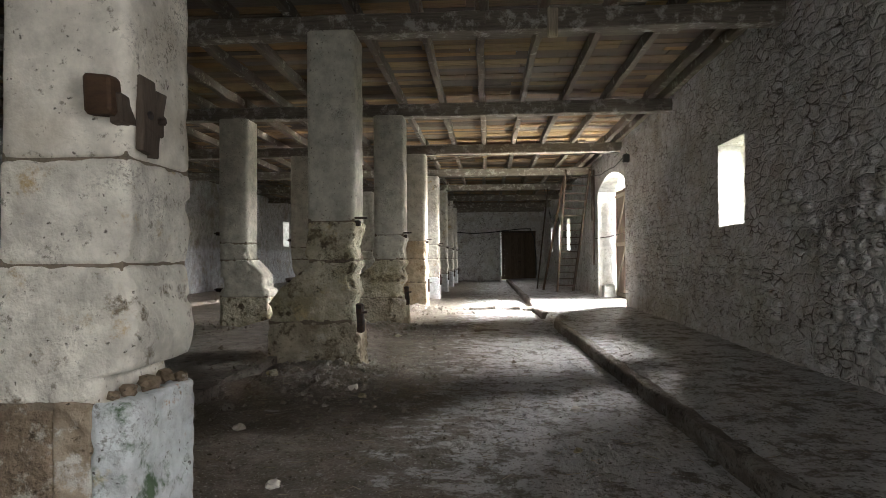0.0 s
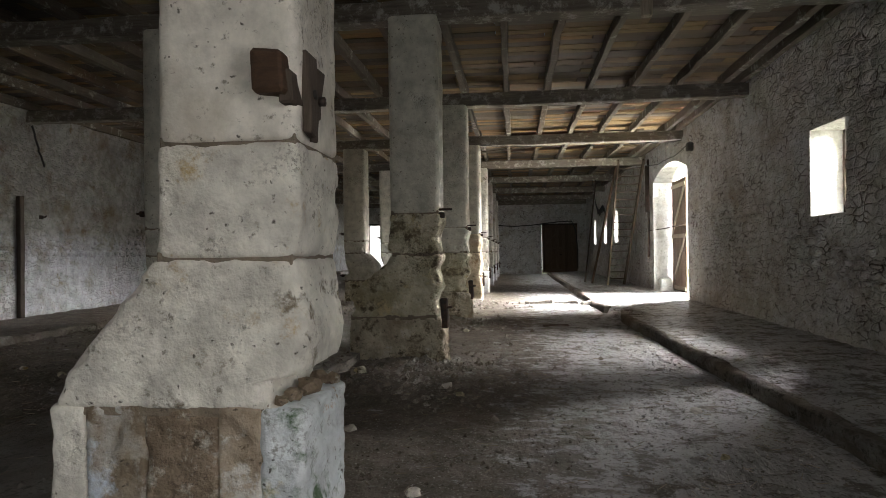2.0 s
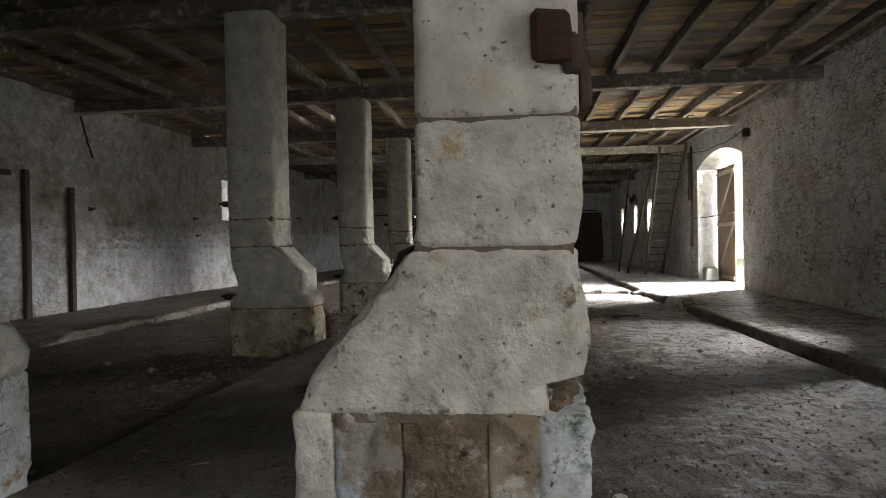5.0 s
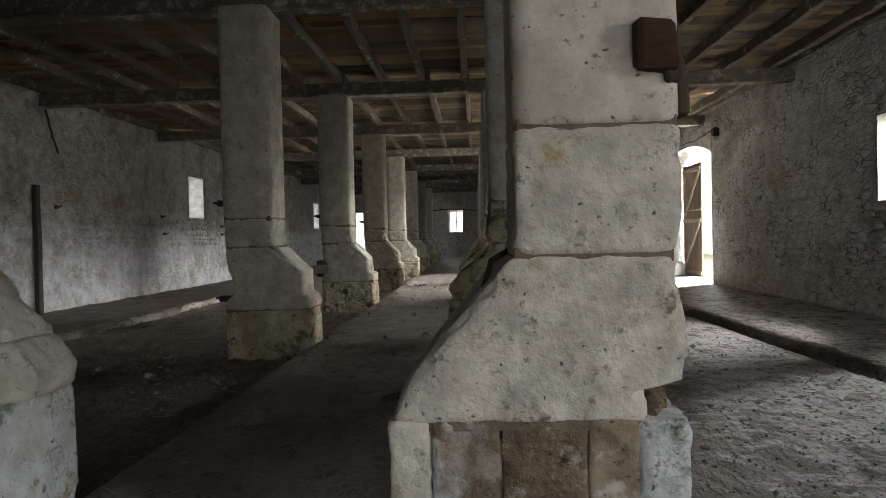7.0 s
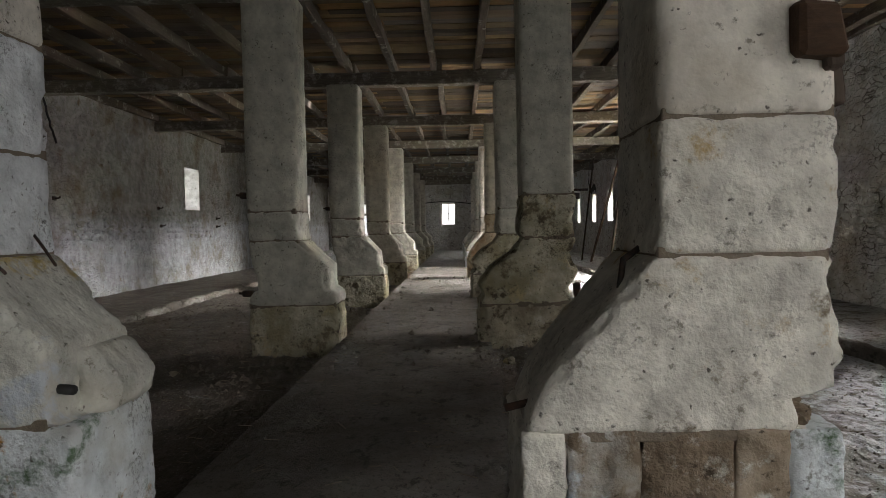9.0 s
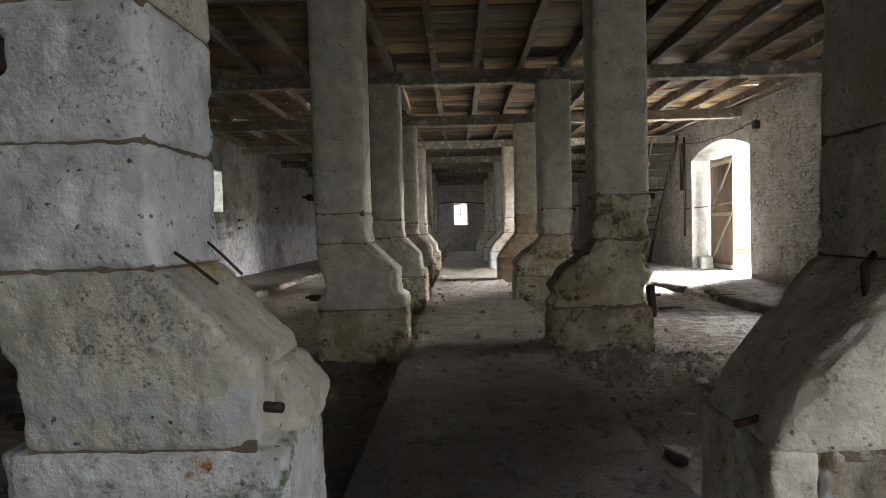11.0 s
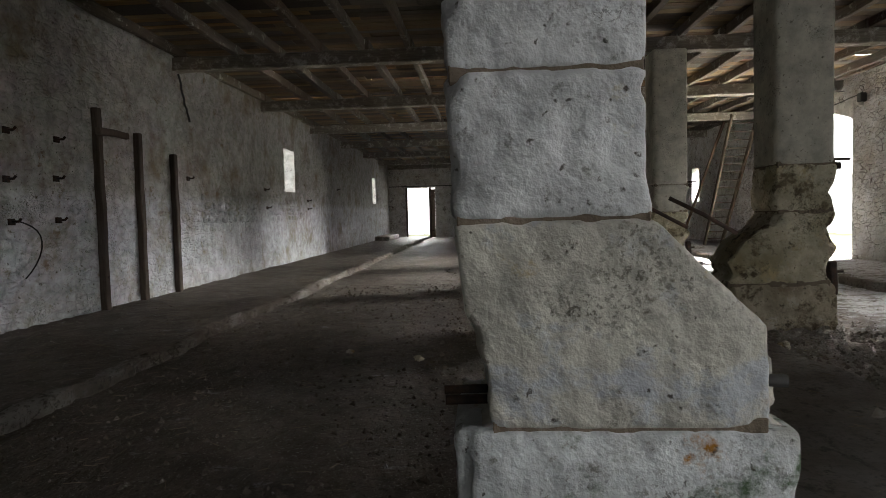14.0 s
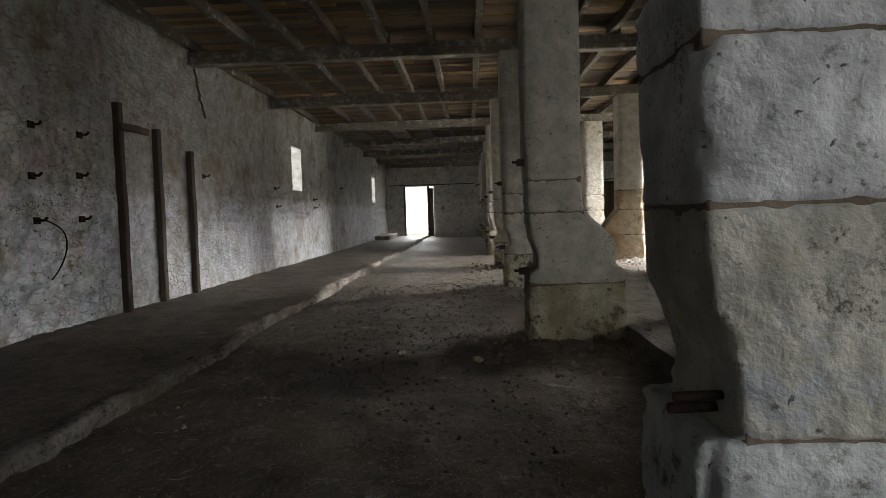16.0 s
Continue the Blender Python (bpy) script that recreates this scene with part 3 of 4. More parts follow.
for px in [XL + 0.08, *[-0.03 + 0.775 * i for i in range(-12, 5)], XR - 0.09]:
    stops = [YB, -1.6, *[p + 0.29 for p in PILLAR_Y], YE]
    for a, b in zip(stops, stops[1:]):
        x = px + rnd.uniform(-0.04, 0.04)
        half = rnd.uniform(0.045, 0.06)
        me = bevel_box(x - half, x + half, a - 0.1, b + 0.1, BEAM_Z + BEAM_H - 0.004, deck - 0.006, 0.008, JOISTWOOD, "joist", 0.03, 8)
        tagged(new("ceiling_joist", me), "rough-sawn grey joist under the loft boards", "joist", "ceiling joists", kind="structure")

# unseen roof added to keep the loft dark; its eastern gap lets light leak
for x0, z0, x1, z1, ys in ((XL - 0.9, 4.3, -3.5, 7.2, ((YB - 0.9, YE + 0.9),)), (XR + 0.9, 4.3, -3.5, 7.2, ((YB - 0.9, 13.2), (16.2, YE + 0.9)))):
    for a, b in ys:
        v = [(x0, a, z0), (x1, a, z1), (x1, b, z1), (x0, b, z0), (x0, a, z0 + 0.12), (x1, a, z1 + 0.12), (x1, b, z1 + 0.12), (x0, b, z0 + 0.12)]
        f = [(0, 1, 2, 3), (7, 6, 5, 4), (0, 4, 5, 1), (1, 5, 6, 2), (2, 6, 7, 3), (3, 7, 4, 0)]
        tagged(new("roof", mesh_of("roof", v, f, TILE)), "unseen tiled roof slope added to close the loft", "roof", kind="structure")
for y0 in (YB - THICK, YE):
    v = [(x, y0 + d, z) for d in (0, THICK) for x, z in ((XL - 0.6, TOP), (XR + 0.6, TOP), (-3.5, 7.15))]
    tagged(new("gable_wall", mesh_of("gable_wall", v, [(0, 1, 2), (5, 4, 3), (0, 3, 4, 1), (1, 4, 5, 2), (2, 5, 3, 0)], WALL)), "stone gable over the end wall", "wall", kind="structure")

# ground outside, out to the horizon; the room's floor lies in a hole of it
gx, gy = (-1500, XL - 0.1, XR + 0.1, 1500), (-1500, YB - 0.1, YE + 0.1, 1500)
gv = [(x, y, -0.22) for x in gx for y in gy]
gf = [(i * 4 + j, (i + 1) * 4 + j, (i + 1) * 4 + j + 1, i * 4 + j + 1) for i in range(3) for j in range(3) if (i, j) != (1, 1)]
tagged(new("ground", mesh_of("ground", gv, gf, GRASS)), "dry grass and earth around the barn", "ground", kind="structure")


# ---- pillars ----
def pebble(radius, seed, flat=0.6):
    bm = bmesh.new()
    bmesh.ops.create_icosphere(bm, subdivisions=2, radius=radius)
    for v in bm.verts:
        d = v.co.normalized()
        v.co *= 0.8 + 0.45 * noise.noise(d * 1.7 + Vector((seed * 2.3, 0, 0))) + 0.15 * noise.noise(d * 5 + Vector((seed, 3, 0)))
        v.co.z *= flat
    me = bpy.data.meshes.new("stone")
    bm.to_mesh(me)
    bm.free()
    return me


def interp(table, z):
    if z <= table[0][0]:
        return table[0][1]
    for (za, a), (zb, b) in zip(table, table[1:]):
        if z <= zb:
            return a + (b - a) * (z - za) / max(1e-6, zb - za)
    return table[-1][1]


def stone_block(left, right, depth, z0, z1, step, seed, mat, rough, radius=0.022, chip=1.0):
    """One dressed block: a loft of rounded loops, worn and chipped. left, right: tables of (z, x)."""
    rows = max(3, round((z1 - z0) / step))
    levels = [z0 + 0.004, z0 + 0.015] + [z0 + 0.03 + (z1 - z0 - 0.06) * i / rows for i in range(rows + 1)] + [z1 - 0.015, z1 - 0.004]
    insets = [0.012, 0.003] + [0] * (rows + 1) + [0.003, 0.012]
    wide = max(interp(right, z) - interp(left, z) for z in levels)
    nx, ny = max(4, round(wide / step)), max(4, round(depth / step))
    verts, faces = [], []
    for z, inset in zip(levels, insets):
        a, b = interp(left, z) + inset, interp(right, z) - inset
        y0, y1 = inset, depth - inset
        loop = []
        for (x_0, y_0, x_1, y_1, n, nm) in ((a, y0, b, y0, nx, (0, -1)), (b, y0, b, y1, ny, (1, 0)), (b, y1, a, y1, nx, (0, 1)), (a, y1, a, y0, ny, (-1, 0))):
            for i in range(n):
                s = (i + 0.5) / n
                loop.append((x_0 + (x_1 - x_0) * s, y_0 + (y_1 - y_0) * s, nm))
        for x, y, nm in loop:
            p = Vector((x, y, z))
            q = p + Vector((seed * 3.7, seed * 1.3, 0))
            h = rough * (0.7 * fbm(q * 2.3, 2) + 0.40 * fbm(q * 8.0, 2) + 0.75 * noise.noise(q * 14) + 0.55 * noise.noise(q * 25))
            h *= min(1.0, 0.25 + 12 * (min(x - a, b - x) if nm[0] == 0 else min(y - y0, y1 - y)))
            h -= rough * 2.2 * max(0.0, noise.noise(q * 11 + Vector((5, 0, 0))) - 0.42)
            edge = min(x - a, b - x) if nm[0] == 0 else min(y - y0, y1 - y)
            if edge < 0.07:
                worn = max(0.0, noise.noise(q * 5.1 + Vector((0, 0, 9))) + 0.6 * noise.noise(q * 13)) * 0.09 * chip
                cut = 0.75 * (radius * 0.5 + worn) * (1 - edge / 0.07) ** 1.5
            else:
                cut = 0.0
            ix, iy = (1 if x < (a + b) / 2 else -1), (1 if y < (y0 + y1) / 2 else -1)
            verts.append((x + nm[0] * h + ix * cut, y + nm[1] * h + iy * cut, z + 0.2 * h))
    m = 2 * (nx + ny)
    for i in range(len(levels) - 1):
        for k in range(m):
            faces.append((i * m + k, i * m + (k + 1) % m, (i + 1) * m + (k + 1) % m, (i + 1) * m + k))
    faces += [tuple(range(m))[::-1], tuple(range(len(verts) - m, len(verts)))]
    return mesh_of("block", verts, faces, mat, True)


def mortar(left, right, depth, z):
    return bevel_box(max(interp(left, z - 0.02), interp(left, z + 0.02)) + 0.012, min(interp(right, z - 0.02), interp(right, z + 0.02)) - 0.012, 0.012, depth - 0.012, z - 0.03, z + 0.03, 0.004, MORTAR, "mortar_joint")


def pillar(label, at, sides, joints, mats, step, seed, group, decay=1.0):
    """sides: (left, right) profile tables; joints: heights of the bed joints from foot to top; mats: one a block."""
    left, right = sides
    base = thing("pillar", label, "pillar", group, at)
    for i, (z0, z1) in enumerate(zip(joints, joints[1:])):
        tall = z1 - z0 > 1.0
        rough = 0.005 if tall else 0.012
        if mats[i]:
            me = stone_block(left, right, 0.58, z0, z1, step * (2.2 if tall else 1), seed + i * 5.3, mats[i], rough if tall else rough * decay, 0.02, 0.35 if tall else 1.2 * decay)
            part("stone_block", me, base)
        if i:
            part("mortar_joint", mortar(left, right, 0.58, z0), base)
    return base


# profiles: the flare points to the passage between the two rows
P_LEFT = [(-0.3, -0.77), (0.5, -0.77), (0.53, -0.75), (0.66, -0.70), (0.82, -0.58), (1.0, -0.42), (1.12, -0.32), (1.2, -0.30), (4, -0.29)]
P_RIGHT = [(-0.3, 0.31), (0.52, 0.31), (0.535, 0.17), (0.63, 0.16), (0.66, 0.29), (0.8, 0.32), (1.12, 0.27), (1.3, 0.30), (1.58, 0.29), (4, 0.28)]
Q_LEFT = [(-0.3, -0.28), (0.555, -0.28), (0.57, -0.18), (0.72, -0.185), (0.9, -0.25), (1.14, -0.27), (1.76, -0.29), (1.79, -0.20), (1.91, -0.19), (1.94, -0.29), (4, -0.29)]
Q_RIGHT = [(-0.3, 0.70), (0.555, 0.68), (0.58, 0.60), (0.76, 0.59), (0.85, 0.585), (1.0, 0.43), (1.15, 0.29), (1.25, 0.27), (4, 0.27)]
P_JOINTS, Q_JOINTS = [-0.3, 0.52, 1.12, 1.58, BEAM_Z], [-0.3, 0.56, 1.15, 1.56, 2.02, BEAM_Z]
PX, QX = -1.81, -4.80
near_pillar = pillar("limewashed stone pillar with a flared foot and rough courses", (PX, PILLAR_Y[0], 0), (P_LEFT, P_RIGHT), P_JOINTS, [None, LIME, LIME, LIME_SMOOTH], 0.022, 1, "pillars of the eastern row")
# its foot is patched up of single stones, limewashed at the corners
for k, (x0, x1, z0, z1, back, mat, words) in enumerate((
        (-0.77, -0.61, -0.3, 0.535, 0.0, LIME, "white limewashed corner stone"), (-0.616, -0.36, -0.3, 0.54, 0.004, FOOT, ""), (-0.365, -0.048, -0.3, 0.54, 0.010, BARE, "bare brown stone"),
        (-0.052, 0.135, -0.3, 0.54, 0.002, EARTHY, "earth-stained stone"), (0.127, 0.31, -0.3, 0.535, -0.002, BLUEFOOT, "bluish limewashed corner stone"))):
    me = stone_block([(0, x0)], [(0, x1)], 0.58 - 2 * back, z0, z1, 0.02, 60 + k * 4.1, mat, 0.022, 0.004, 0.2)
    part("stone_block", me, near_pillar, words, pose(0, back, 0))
for k, (x, y, z, size) in enumerate(((0.22, 0.13, 0.56, 0.05), (0.24, 0.26, 0.57, 0.06), (0.23, 0.42, 0.565, 0.055), (0.19, 0.06, 0.55, 0.035), (0.27, 0.50, 0.55, 0.05), (-0.68, 0.05, 0.55, 0.05), (-0.71, 0.14, 0.55, 0.055))):
    me = pebble(size, 200 + k, 0.75)
    me.materials.append(BARE if k < 5 else FOOT)
    part("broken_stone", me, near_pillar, "dark broken stone in the worn joint" if k < 5 else "", pose(x, y, z, 0, 0, k * 63))
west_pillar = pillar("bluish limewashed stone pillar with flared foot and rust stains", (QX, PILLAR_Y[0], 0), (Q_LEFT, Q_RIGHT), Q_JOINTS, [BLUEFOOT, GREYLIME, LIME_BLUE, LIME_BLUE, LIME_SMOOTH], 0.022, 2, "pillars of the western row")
part("stone_block", stone_block([(0, 0.45)], [(0.5, 0.70), (0.66, 0.715), (0.8, 0.62)], 0.36, 0.55, 0.80, 0.024, 91.0, GREYLIME, 0.028, 0.03, 1.4), west_pillar, "", pose(0, 0.2, 0))
W_LEFT = [(-0.3, -0.77), (0.42, -0.76), (0.5, -0.70), (0.62, -0.76), (0.82, -0.60), (0.98, -0.36), (1.1, -0.27), (1.2, -0.31), (1.5, -0.28), (4, -0.29)]
W_RIGHT = [(-0.3, 0.34), (0.36, 0.31), (0.48, 0.2), (0.6, 0.22), (0.74, 0.31), (0.94, 0.23), (1.06, 0.30), (1.3, 0.25), (1.54, 0.31), (1.64, 0.28), (4, 0.28)]
P_OK = [(z, x) for z, x in P_RIGHT if not 0.53 < z < 0.64]
near = {}
for i, py in enumerate(PILLAR_Y[1:]):
    if i < 4:
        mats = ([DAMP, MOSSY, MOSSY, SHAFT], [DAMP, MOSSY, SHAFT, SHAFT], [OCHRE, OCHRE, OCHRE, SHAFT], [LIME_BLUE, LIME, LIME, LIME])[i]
        words = ("mossy eroded stone pillar with grey rendered shaft", "dark damp stone pillar with grey rendered shaft", "ochre stone pillar with grey rendered shaft", "pale rough stone pillar with a bluish foot")[i]
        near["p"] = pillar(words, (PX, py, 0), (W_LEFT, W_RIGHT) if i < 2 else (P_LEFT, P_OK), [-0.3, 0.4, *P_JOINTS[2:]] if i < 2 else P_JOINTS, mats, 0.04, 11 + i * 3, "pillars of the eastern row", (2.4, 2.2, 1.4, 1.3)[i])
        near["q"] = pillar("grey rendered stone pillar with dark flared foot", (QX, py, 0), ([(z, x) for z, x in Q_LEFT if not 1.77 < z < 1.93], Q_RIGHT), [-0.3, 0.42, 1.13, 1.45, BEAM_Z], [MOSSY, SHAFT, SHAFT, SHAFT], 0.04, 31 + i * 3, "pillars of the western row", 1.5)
    else:
        copy_thing(near["p"], pose(PX, py, 0))
        copy_thing(near["q"], pose(QX, py, 0))


# ---- doors and windows ----
def plank_door(name, label, m, width, height, planks, brace_mat, braced=True):
    """A leaf of upright planks; its face lies in the xz plane, hinge at x = 0, braces on the -y side."""
    leaf = thing(name, label, "door")
    leaf.matrix_basis = m
    w = width / planks
    for i in range(planks):
        jag = 0.02 * noise.noise(Vector((i * 3.3, width, 0)))
        part("plank", bevel_box(i * w + 0.0006, (i + 1) * w - 0.0006, 0, 0.035, 0.0 + abs(jag), height + jag, 0.004, DOORWOOD, "plank"), leaf)
    if braced:
        for z in (0.12, height * 0.5, height - 0.16):
            part("rail", bevel_box(0.02, width - 0.02, -0.035, -0.001, z - 0.055, z + 0.055, 0.006, brace_mat, "rail"), leaf, "pale worn wooden rail")
        for z0, z1 in ((0.17, height * 0.5 - 0.06), (height * 0.5 + 0.06, height - 0.22)):
            length = math.hypot(width - 0.16, z1 - z0)
            ang = math.degrees(math.atan2(z1 - z0, width - 0.16))
            part("brace", bevel_box(0, length, -0.034, -0.002, -0.045, 0.045, 0.006, brace_mat, "brace"), leaf, "pale diagonal brace", pose(0.08, 0, z0, 0, -ang, 0))
        part("latch", bevel_box(width - 0.16, width - 0.02, -0.06, -0.036, height * 0.36, height * 0.36 + 0.05, 0.006, IRON, "latch"), leaf, "rusted iron latch")
    for z in (height * 0.14, height * 0.86):
        part("hinge_strap", bevel_box(0.0, 0.5, 0.036, 0.044, z - 0.025, z + 0.025, 0.002, IRON, "hinge_strap"), leaf, "rusted iron strap hinge")
    return leaf


# cart door: one leaf shut, the other gone from view
plank_door("door_1", "weathered brown plank door leaf with pale diagonal braces", pose(XR + 0.52, 19.42, -0.08, 0, 0, -90), 1.5, 3.2, 8, BRACEWOOD)
# far end: a pair of brown leaves in a timber frame
wide = DOOR_E[1] - DOOR_E[0]
frame_e = tagged(new("door_frame", bevel_box(DOOR_E[0] - 0.02, DOOR_E[1] + 0.02, YE + 0.05, YE + 0.17, 2.62, 2.74, 0.008, POSTWOOD, "door_frame")), "dark timber head of the far door", "door frame", kind="structure")
plank_door("door_2", "shut brown plank door leaf, dusty, in the far wall", pose(DOOR_E[0] + 0.02, YE + 0.1, -0.13, 0, 0, 0), wide * 0.57, 2.82, 6, DOORWOOD)
plank_door("door_3", "dark brown plank door leaf, shut, in the far wall", pose(DOOR_E[0] + wide * 0.565, YE + 0.145, -0.16, 0, 0, 0), wide * 0.435, 2.85, 5, DOORWOOD, False)
# west aisle end: door open to daylight, leaf folded back on the inside
for x, words in ((DOOR_L[0] + 0.04, "dark timber post of the open doorway"), (DOOR_L[1] - 0.3, "dark timber post beside the open doorway")):
    tagged(new("door_jamb", bevel_box(x - 0.06, x + 0.06, YE + 0.02, YE + 0.14, -0.16, 2.76, 0.01, POSTWOOD, "jamb", 0.01, 8)), words, "door frame", kind="structure")
plank_door("door_4", "dark plank door leaf standing half open", pose(DOOR_L[1] - 0.02, YE + 0.2, -0.14, 0, 0, 168), 0.36, 2.8, 3, DOORWOOD, False)


def window(name, label, opening, at, axis, inward, depth=0.42):
    """A timber casement set deep in an opening: frame, mullion and a stone sill."""
    a, b, lo, hi = opening
    w = tagged(new(name), label, "window", kind="structure")

    def bar(nm, u0, u1, z0, z1, d=0.05, mat=POSTWOOD):
        p, q = at + inward * depth, at + inward * (depth + d)
        p, q = min(p, q), max(p, q)
        me = bevel_box(u0, u1, p, q, z0, z1, 0.006, mat, nm) if axis == "x" else bevel_box(p, q, u0, u1, z0, z1, 0.006, mat, nm)
        part(nm, me, w)

    bar("window_frame", a + 0.003, a + 0.06, lo + 0.003, hi - 0.003)
    bar("window_frame", b - 0.06, b - 0.003, lo + 0.003, hi - 0.003)
    bar("window_frame", a + 0.062, b - 0.062, hi - 0.06, hi - 0.003)
    bar("mullion", (a + b) / 2 - 0.02, (a + b) / 2 + 0.02, lo + 0.062, hi - 0.062, 0.04)
    if axis == "x":
        bar("glazing_bar", a + 0.062, b - 0.062, (lo + hi) / 2 - 0.015, (lo + hi) / 2 + 0.015, 0.03)


for k, o in enumerate(WIN_R):
    window("window_%d" % (k + 1), "small deep window with an old timber casement", o, XR, "y", 1)
for k, o in enumerate(WIN_L):
    window("window_%d" % (k + 6), "small deep window with a cream stone reveal", o, XL, "y", -1, 0.5)
window("window_8", "bright square window with a timber cross in the end wall", WIN_E, YE, "x", 1, 0.35)

# ---- ladder stair and poles ----
ladder = thing("ladder", "steep old wooden ladder stair up to the loft", "ladder")
foot_l, foot_r = Vector((2.56, 22.7, -0.1)), Vector((3.12, 22.7, -0.09))
top_l, top_r = Vector((2.62, 20.5, 3.98)), Vector((3.4, 20.5, 3.98))


def plank_between(a, b, wide_, deep, mat, name):
    """A squared timber from a to b."""
    d = b - a
    me = bevel_box(-wide_ / 2, wide_ / 2, -deep / 2, deep / 2, 0, d.length, 0.006, mat, name, 0.006, 6)
    return me, Matrix.Translation(a) @ d.to_track_quat("Z", "Y").to_matrix().to_4x4()


for a, b in ((foot_l, top_l), (foot_r, top_r)):
    me, m = plank_between(a, b, 0.055, 0.15, LADDERWOOD, "stringer")
    part("stringer", me, ladder, "", m)
for i in range(1, 17):
    a, b = foot_l.lerp(top_l, i / 17), foot_r.lerp(top_r, i / 17)
    part("tread", bevel_box(a.x + 0.02, b.x - 0.02, a.y - 0.05, a.y + 0.05, a.z - 0.014, a.z + 0.014, 0.005, LADDERWOOD, "tread"), ladder)
me, m = plank_between(Vector((2.2, 24.2, -0.12)), Vector((2.66, 21.2, 3.9)), 0.07, 0.07, RUSTWOOD, "pole")
pole = tagged(new("pole", me), "reddish brown wooden pole leaning on a beam", "pole")
pole.matrix_basis = m
me, m = plank_between(Vector((2.05, 25.2, -0.12)), Vector((2.45, 24.7, 3.85)), 0.05, 0.05, POSTWOOD, "pole")
pole = tagged(new("pole", me), "thin dark wooden pole leaning near the ladder", "pole")
pole.matrix_basis = m

# ---- west wall: three posts and a crossbar, pegs and iron ----
for y, top, lean in ((9.35, 2.78, 0.5), (10.38, 2.56, 0.3), (11.5, 2.33, 0.4)):
    post = thing("wall_post", "dark weathered timber post standing against the wall", "post", "posts on the west wall", (XL + 0.06, y, -0.1))
    part("shaft", bevel_box(-0.05, 0.05, -0.055, 0.055, 0.0, top + 0.1, 0.012, POSTWOOD, "shaft", 0.012, 12), post)
    part("spike", tube([(-0.09, 0, 0.5), (0.07, 0, 0.5)], 0.012, IRON, "spike"), post, "rusted iron spike")
tagged(new("crossbar", bevel_box(XL + 0.115, XL + 0.19, 9.22, 9.95, 2.4, 2.5, 0.012, POSTWOOD, "crossbar", 0.015, 8)), "short dark timber bar nailed across a wall post", "bar")


def wall_peg(x, y, z, way, label, mat=IRON):
    """A driven bracket: plate, stem and head."""
    peg = thing("wall_bracket", label, "bracket", "", (x, y, z))
    part("plate", bevel_box(-0.01 if way > 0 else -0.015, 0.015 if way > 0 else 0.01, -0.05, 0.05, -0.04, 0.04, 0.004, mat, "plate", 0.01), peg)
    part("stem", tube([(0, 0, 0), (way * 0.09, 0, 0.0), (way * 0.12, 0, 0.03)], 0.016, mat, "stem"), peg)


for y, z in ((7.7, 2.26), (8.55, 2.25), (8.5, 1.75), (8.5, 1.22), (7.66, 1.7), (7.7, 1.21), (12.1, 1.95), (16.2, 1.9), (16.3, 1.45), (20.0, 1.7), (20.0, 1.45), (24.0, 2.2)):
    wall_peg(XL + 0.02, y, z, 1, "small rusted iron bracket driven into the wall")
loop = [Vector((XL + 0.08, 7.75 + 0.35 * math.sin(a * 0.3), 1.21 - 0.06 * a + 0.07 * math.sin(a * 0.45))) for a in range(11)]
tagged(new("cable", tube(loop, 0.009, CABLE)), "loose black cable hanging from a bracket", "cable")
tagged(new("cable", tube(sagging((XL + 0.06, 11.8, 3.8), (XL + 0.1, 12.1, 3.0), 0.03, 10, 0.04), 0.02, CABLE)), "frayed dark rope hanging under a beam", "rope")
tagged(new("stone_bench", bevel_box(XL + 0.02, XL + 0.75, 31.9, 35.4, -0.2, 0.16, 0.03, KERB, "stone_bench", 0.03, 14)), "low pale stone ledge by the doorway", "bench")

# ---- eastern pillar: clamp of timber and iron ----
clamp = thing("timber_clamp", "rust-stained timber block bolted to the pillar corner", "bracket")
part("block", bevel_box(-1.675, -1.545, 2.49, 2.72, 1.755, 1.895, 0.014, RUSTWOOD, "block", 0.06, 9), clamp, "rust-brown wooden block")
part("arm", bevel_box(-1.57, -1.515, 2.52, 2.86, 1.71, 1.84, 0.01, POSTWOOD, "arm", 0.02, 4), clamp, "grey timber arm")
for y0, z0, z1 in ((2.62, 1.62, 1.97), (2.735, 1.60, 1.93)):
    part("cheek", bevel_box(-1.53, -1.495, y0, y0 + 0.10, z0, z1, 0.006, POSTWOOD, "cheek", 0.035, 6), clamp, "upright dark timber cheek")
    part("bolt", tube([(-1.505, y0 + 0.05, 1.78), (-1.475, y0 + 0.05, 1.78)], 0.02, IRON, "bolt", 6), clamp, "rusted iron bolt head")

# ---- western pillar: rods, pipe ends, iron in the foot ----
for a, b in (((-4.47, 2.60, 1.2), (-4.31, 2.54, 1.10)), ((-4.56, 3.03, 1.25), (-4.34, 2.85, 1.11))):
    tagged(new("iron_rod", tube([a, Vector(a).lerp(Vector(b), 0.5) + Vector((0, 0, 0.004)), b], 0.006, IRON)), "thin bent iron rod stuck in the pillar", "rod")
for z, r in ((0.645, 0.013), (0.6, 0.015)):
    tagged(new("pipe_end", tube([(-4.9, 2.72 + (0.625 - z), z), (-5.11, 2.70 + (0.625 - z), z)], r, IRON)), "rusted pipe end sticking out of the pillar", "pipe")
tagged(new("pipe_end", tube([(-4.28, 2.66, 0.68), (-4.14, 2.62, 0.68)], 0.018, CABLE)), "cut dark pipe end in the pillar foot", "pipe")
tagged(new("iron_rod", tube([(-2.08, 2.80, 1.16), (-2.19, 2.72, 1.10), (-2.22, 2.66, 1.0)], 0.012, IRON)), "short rusted rod stuck in the pillar flank", "rod")
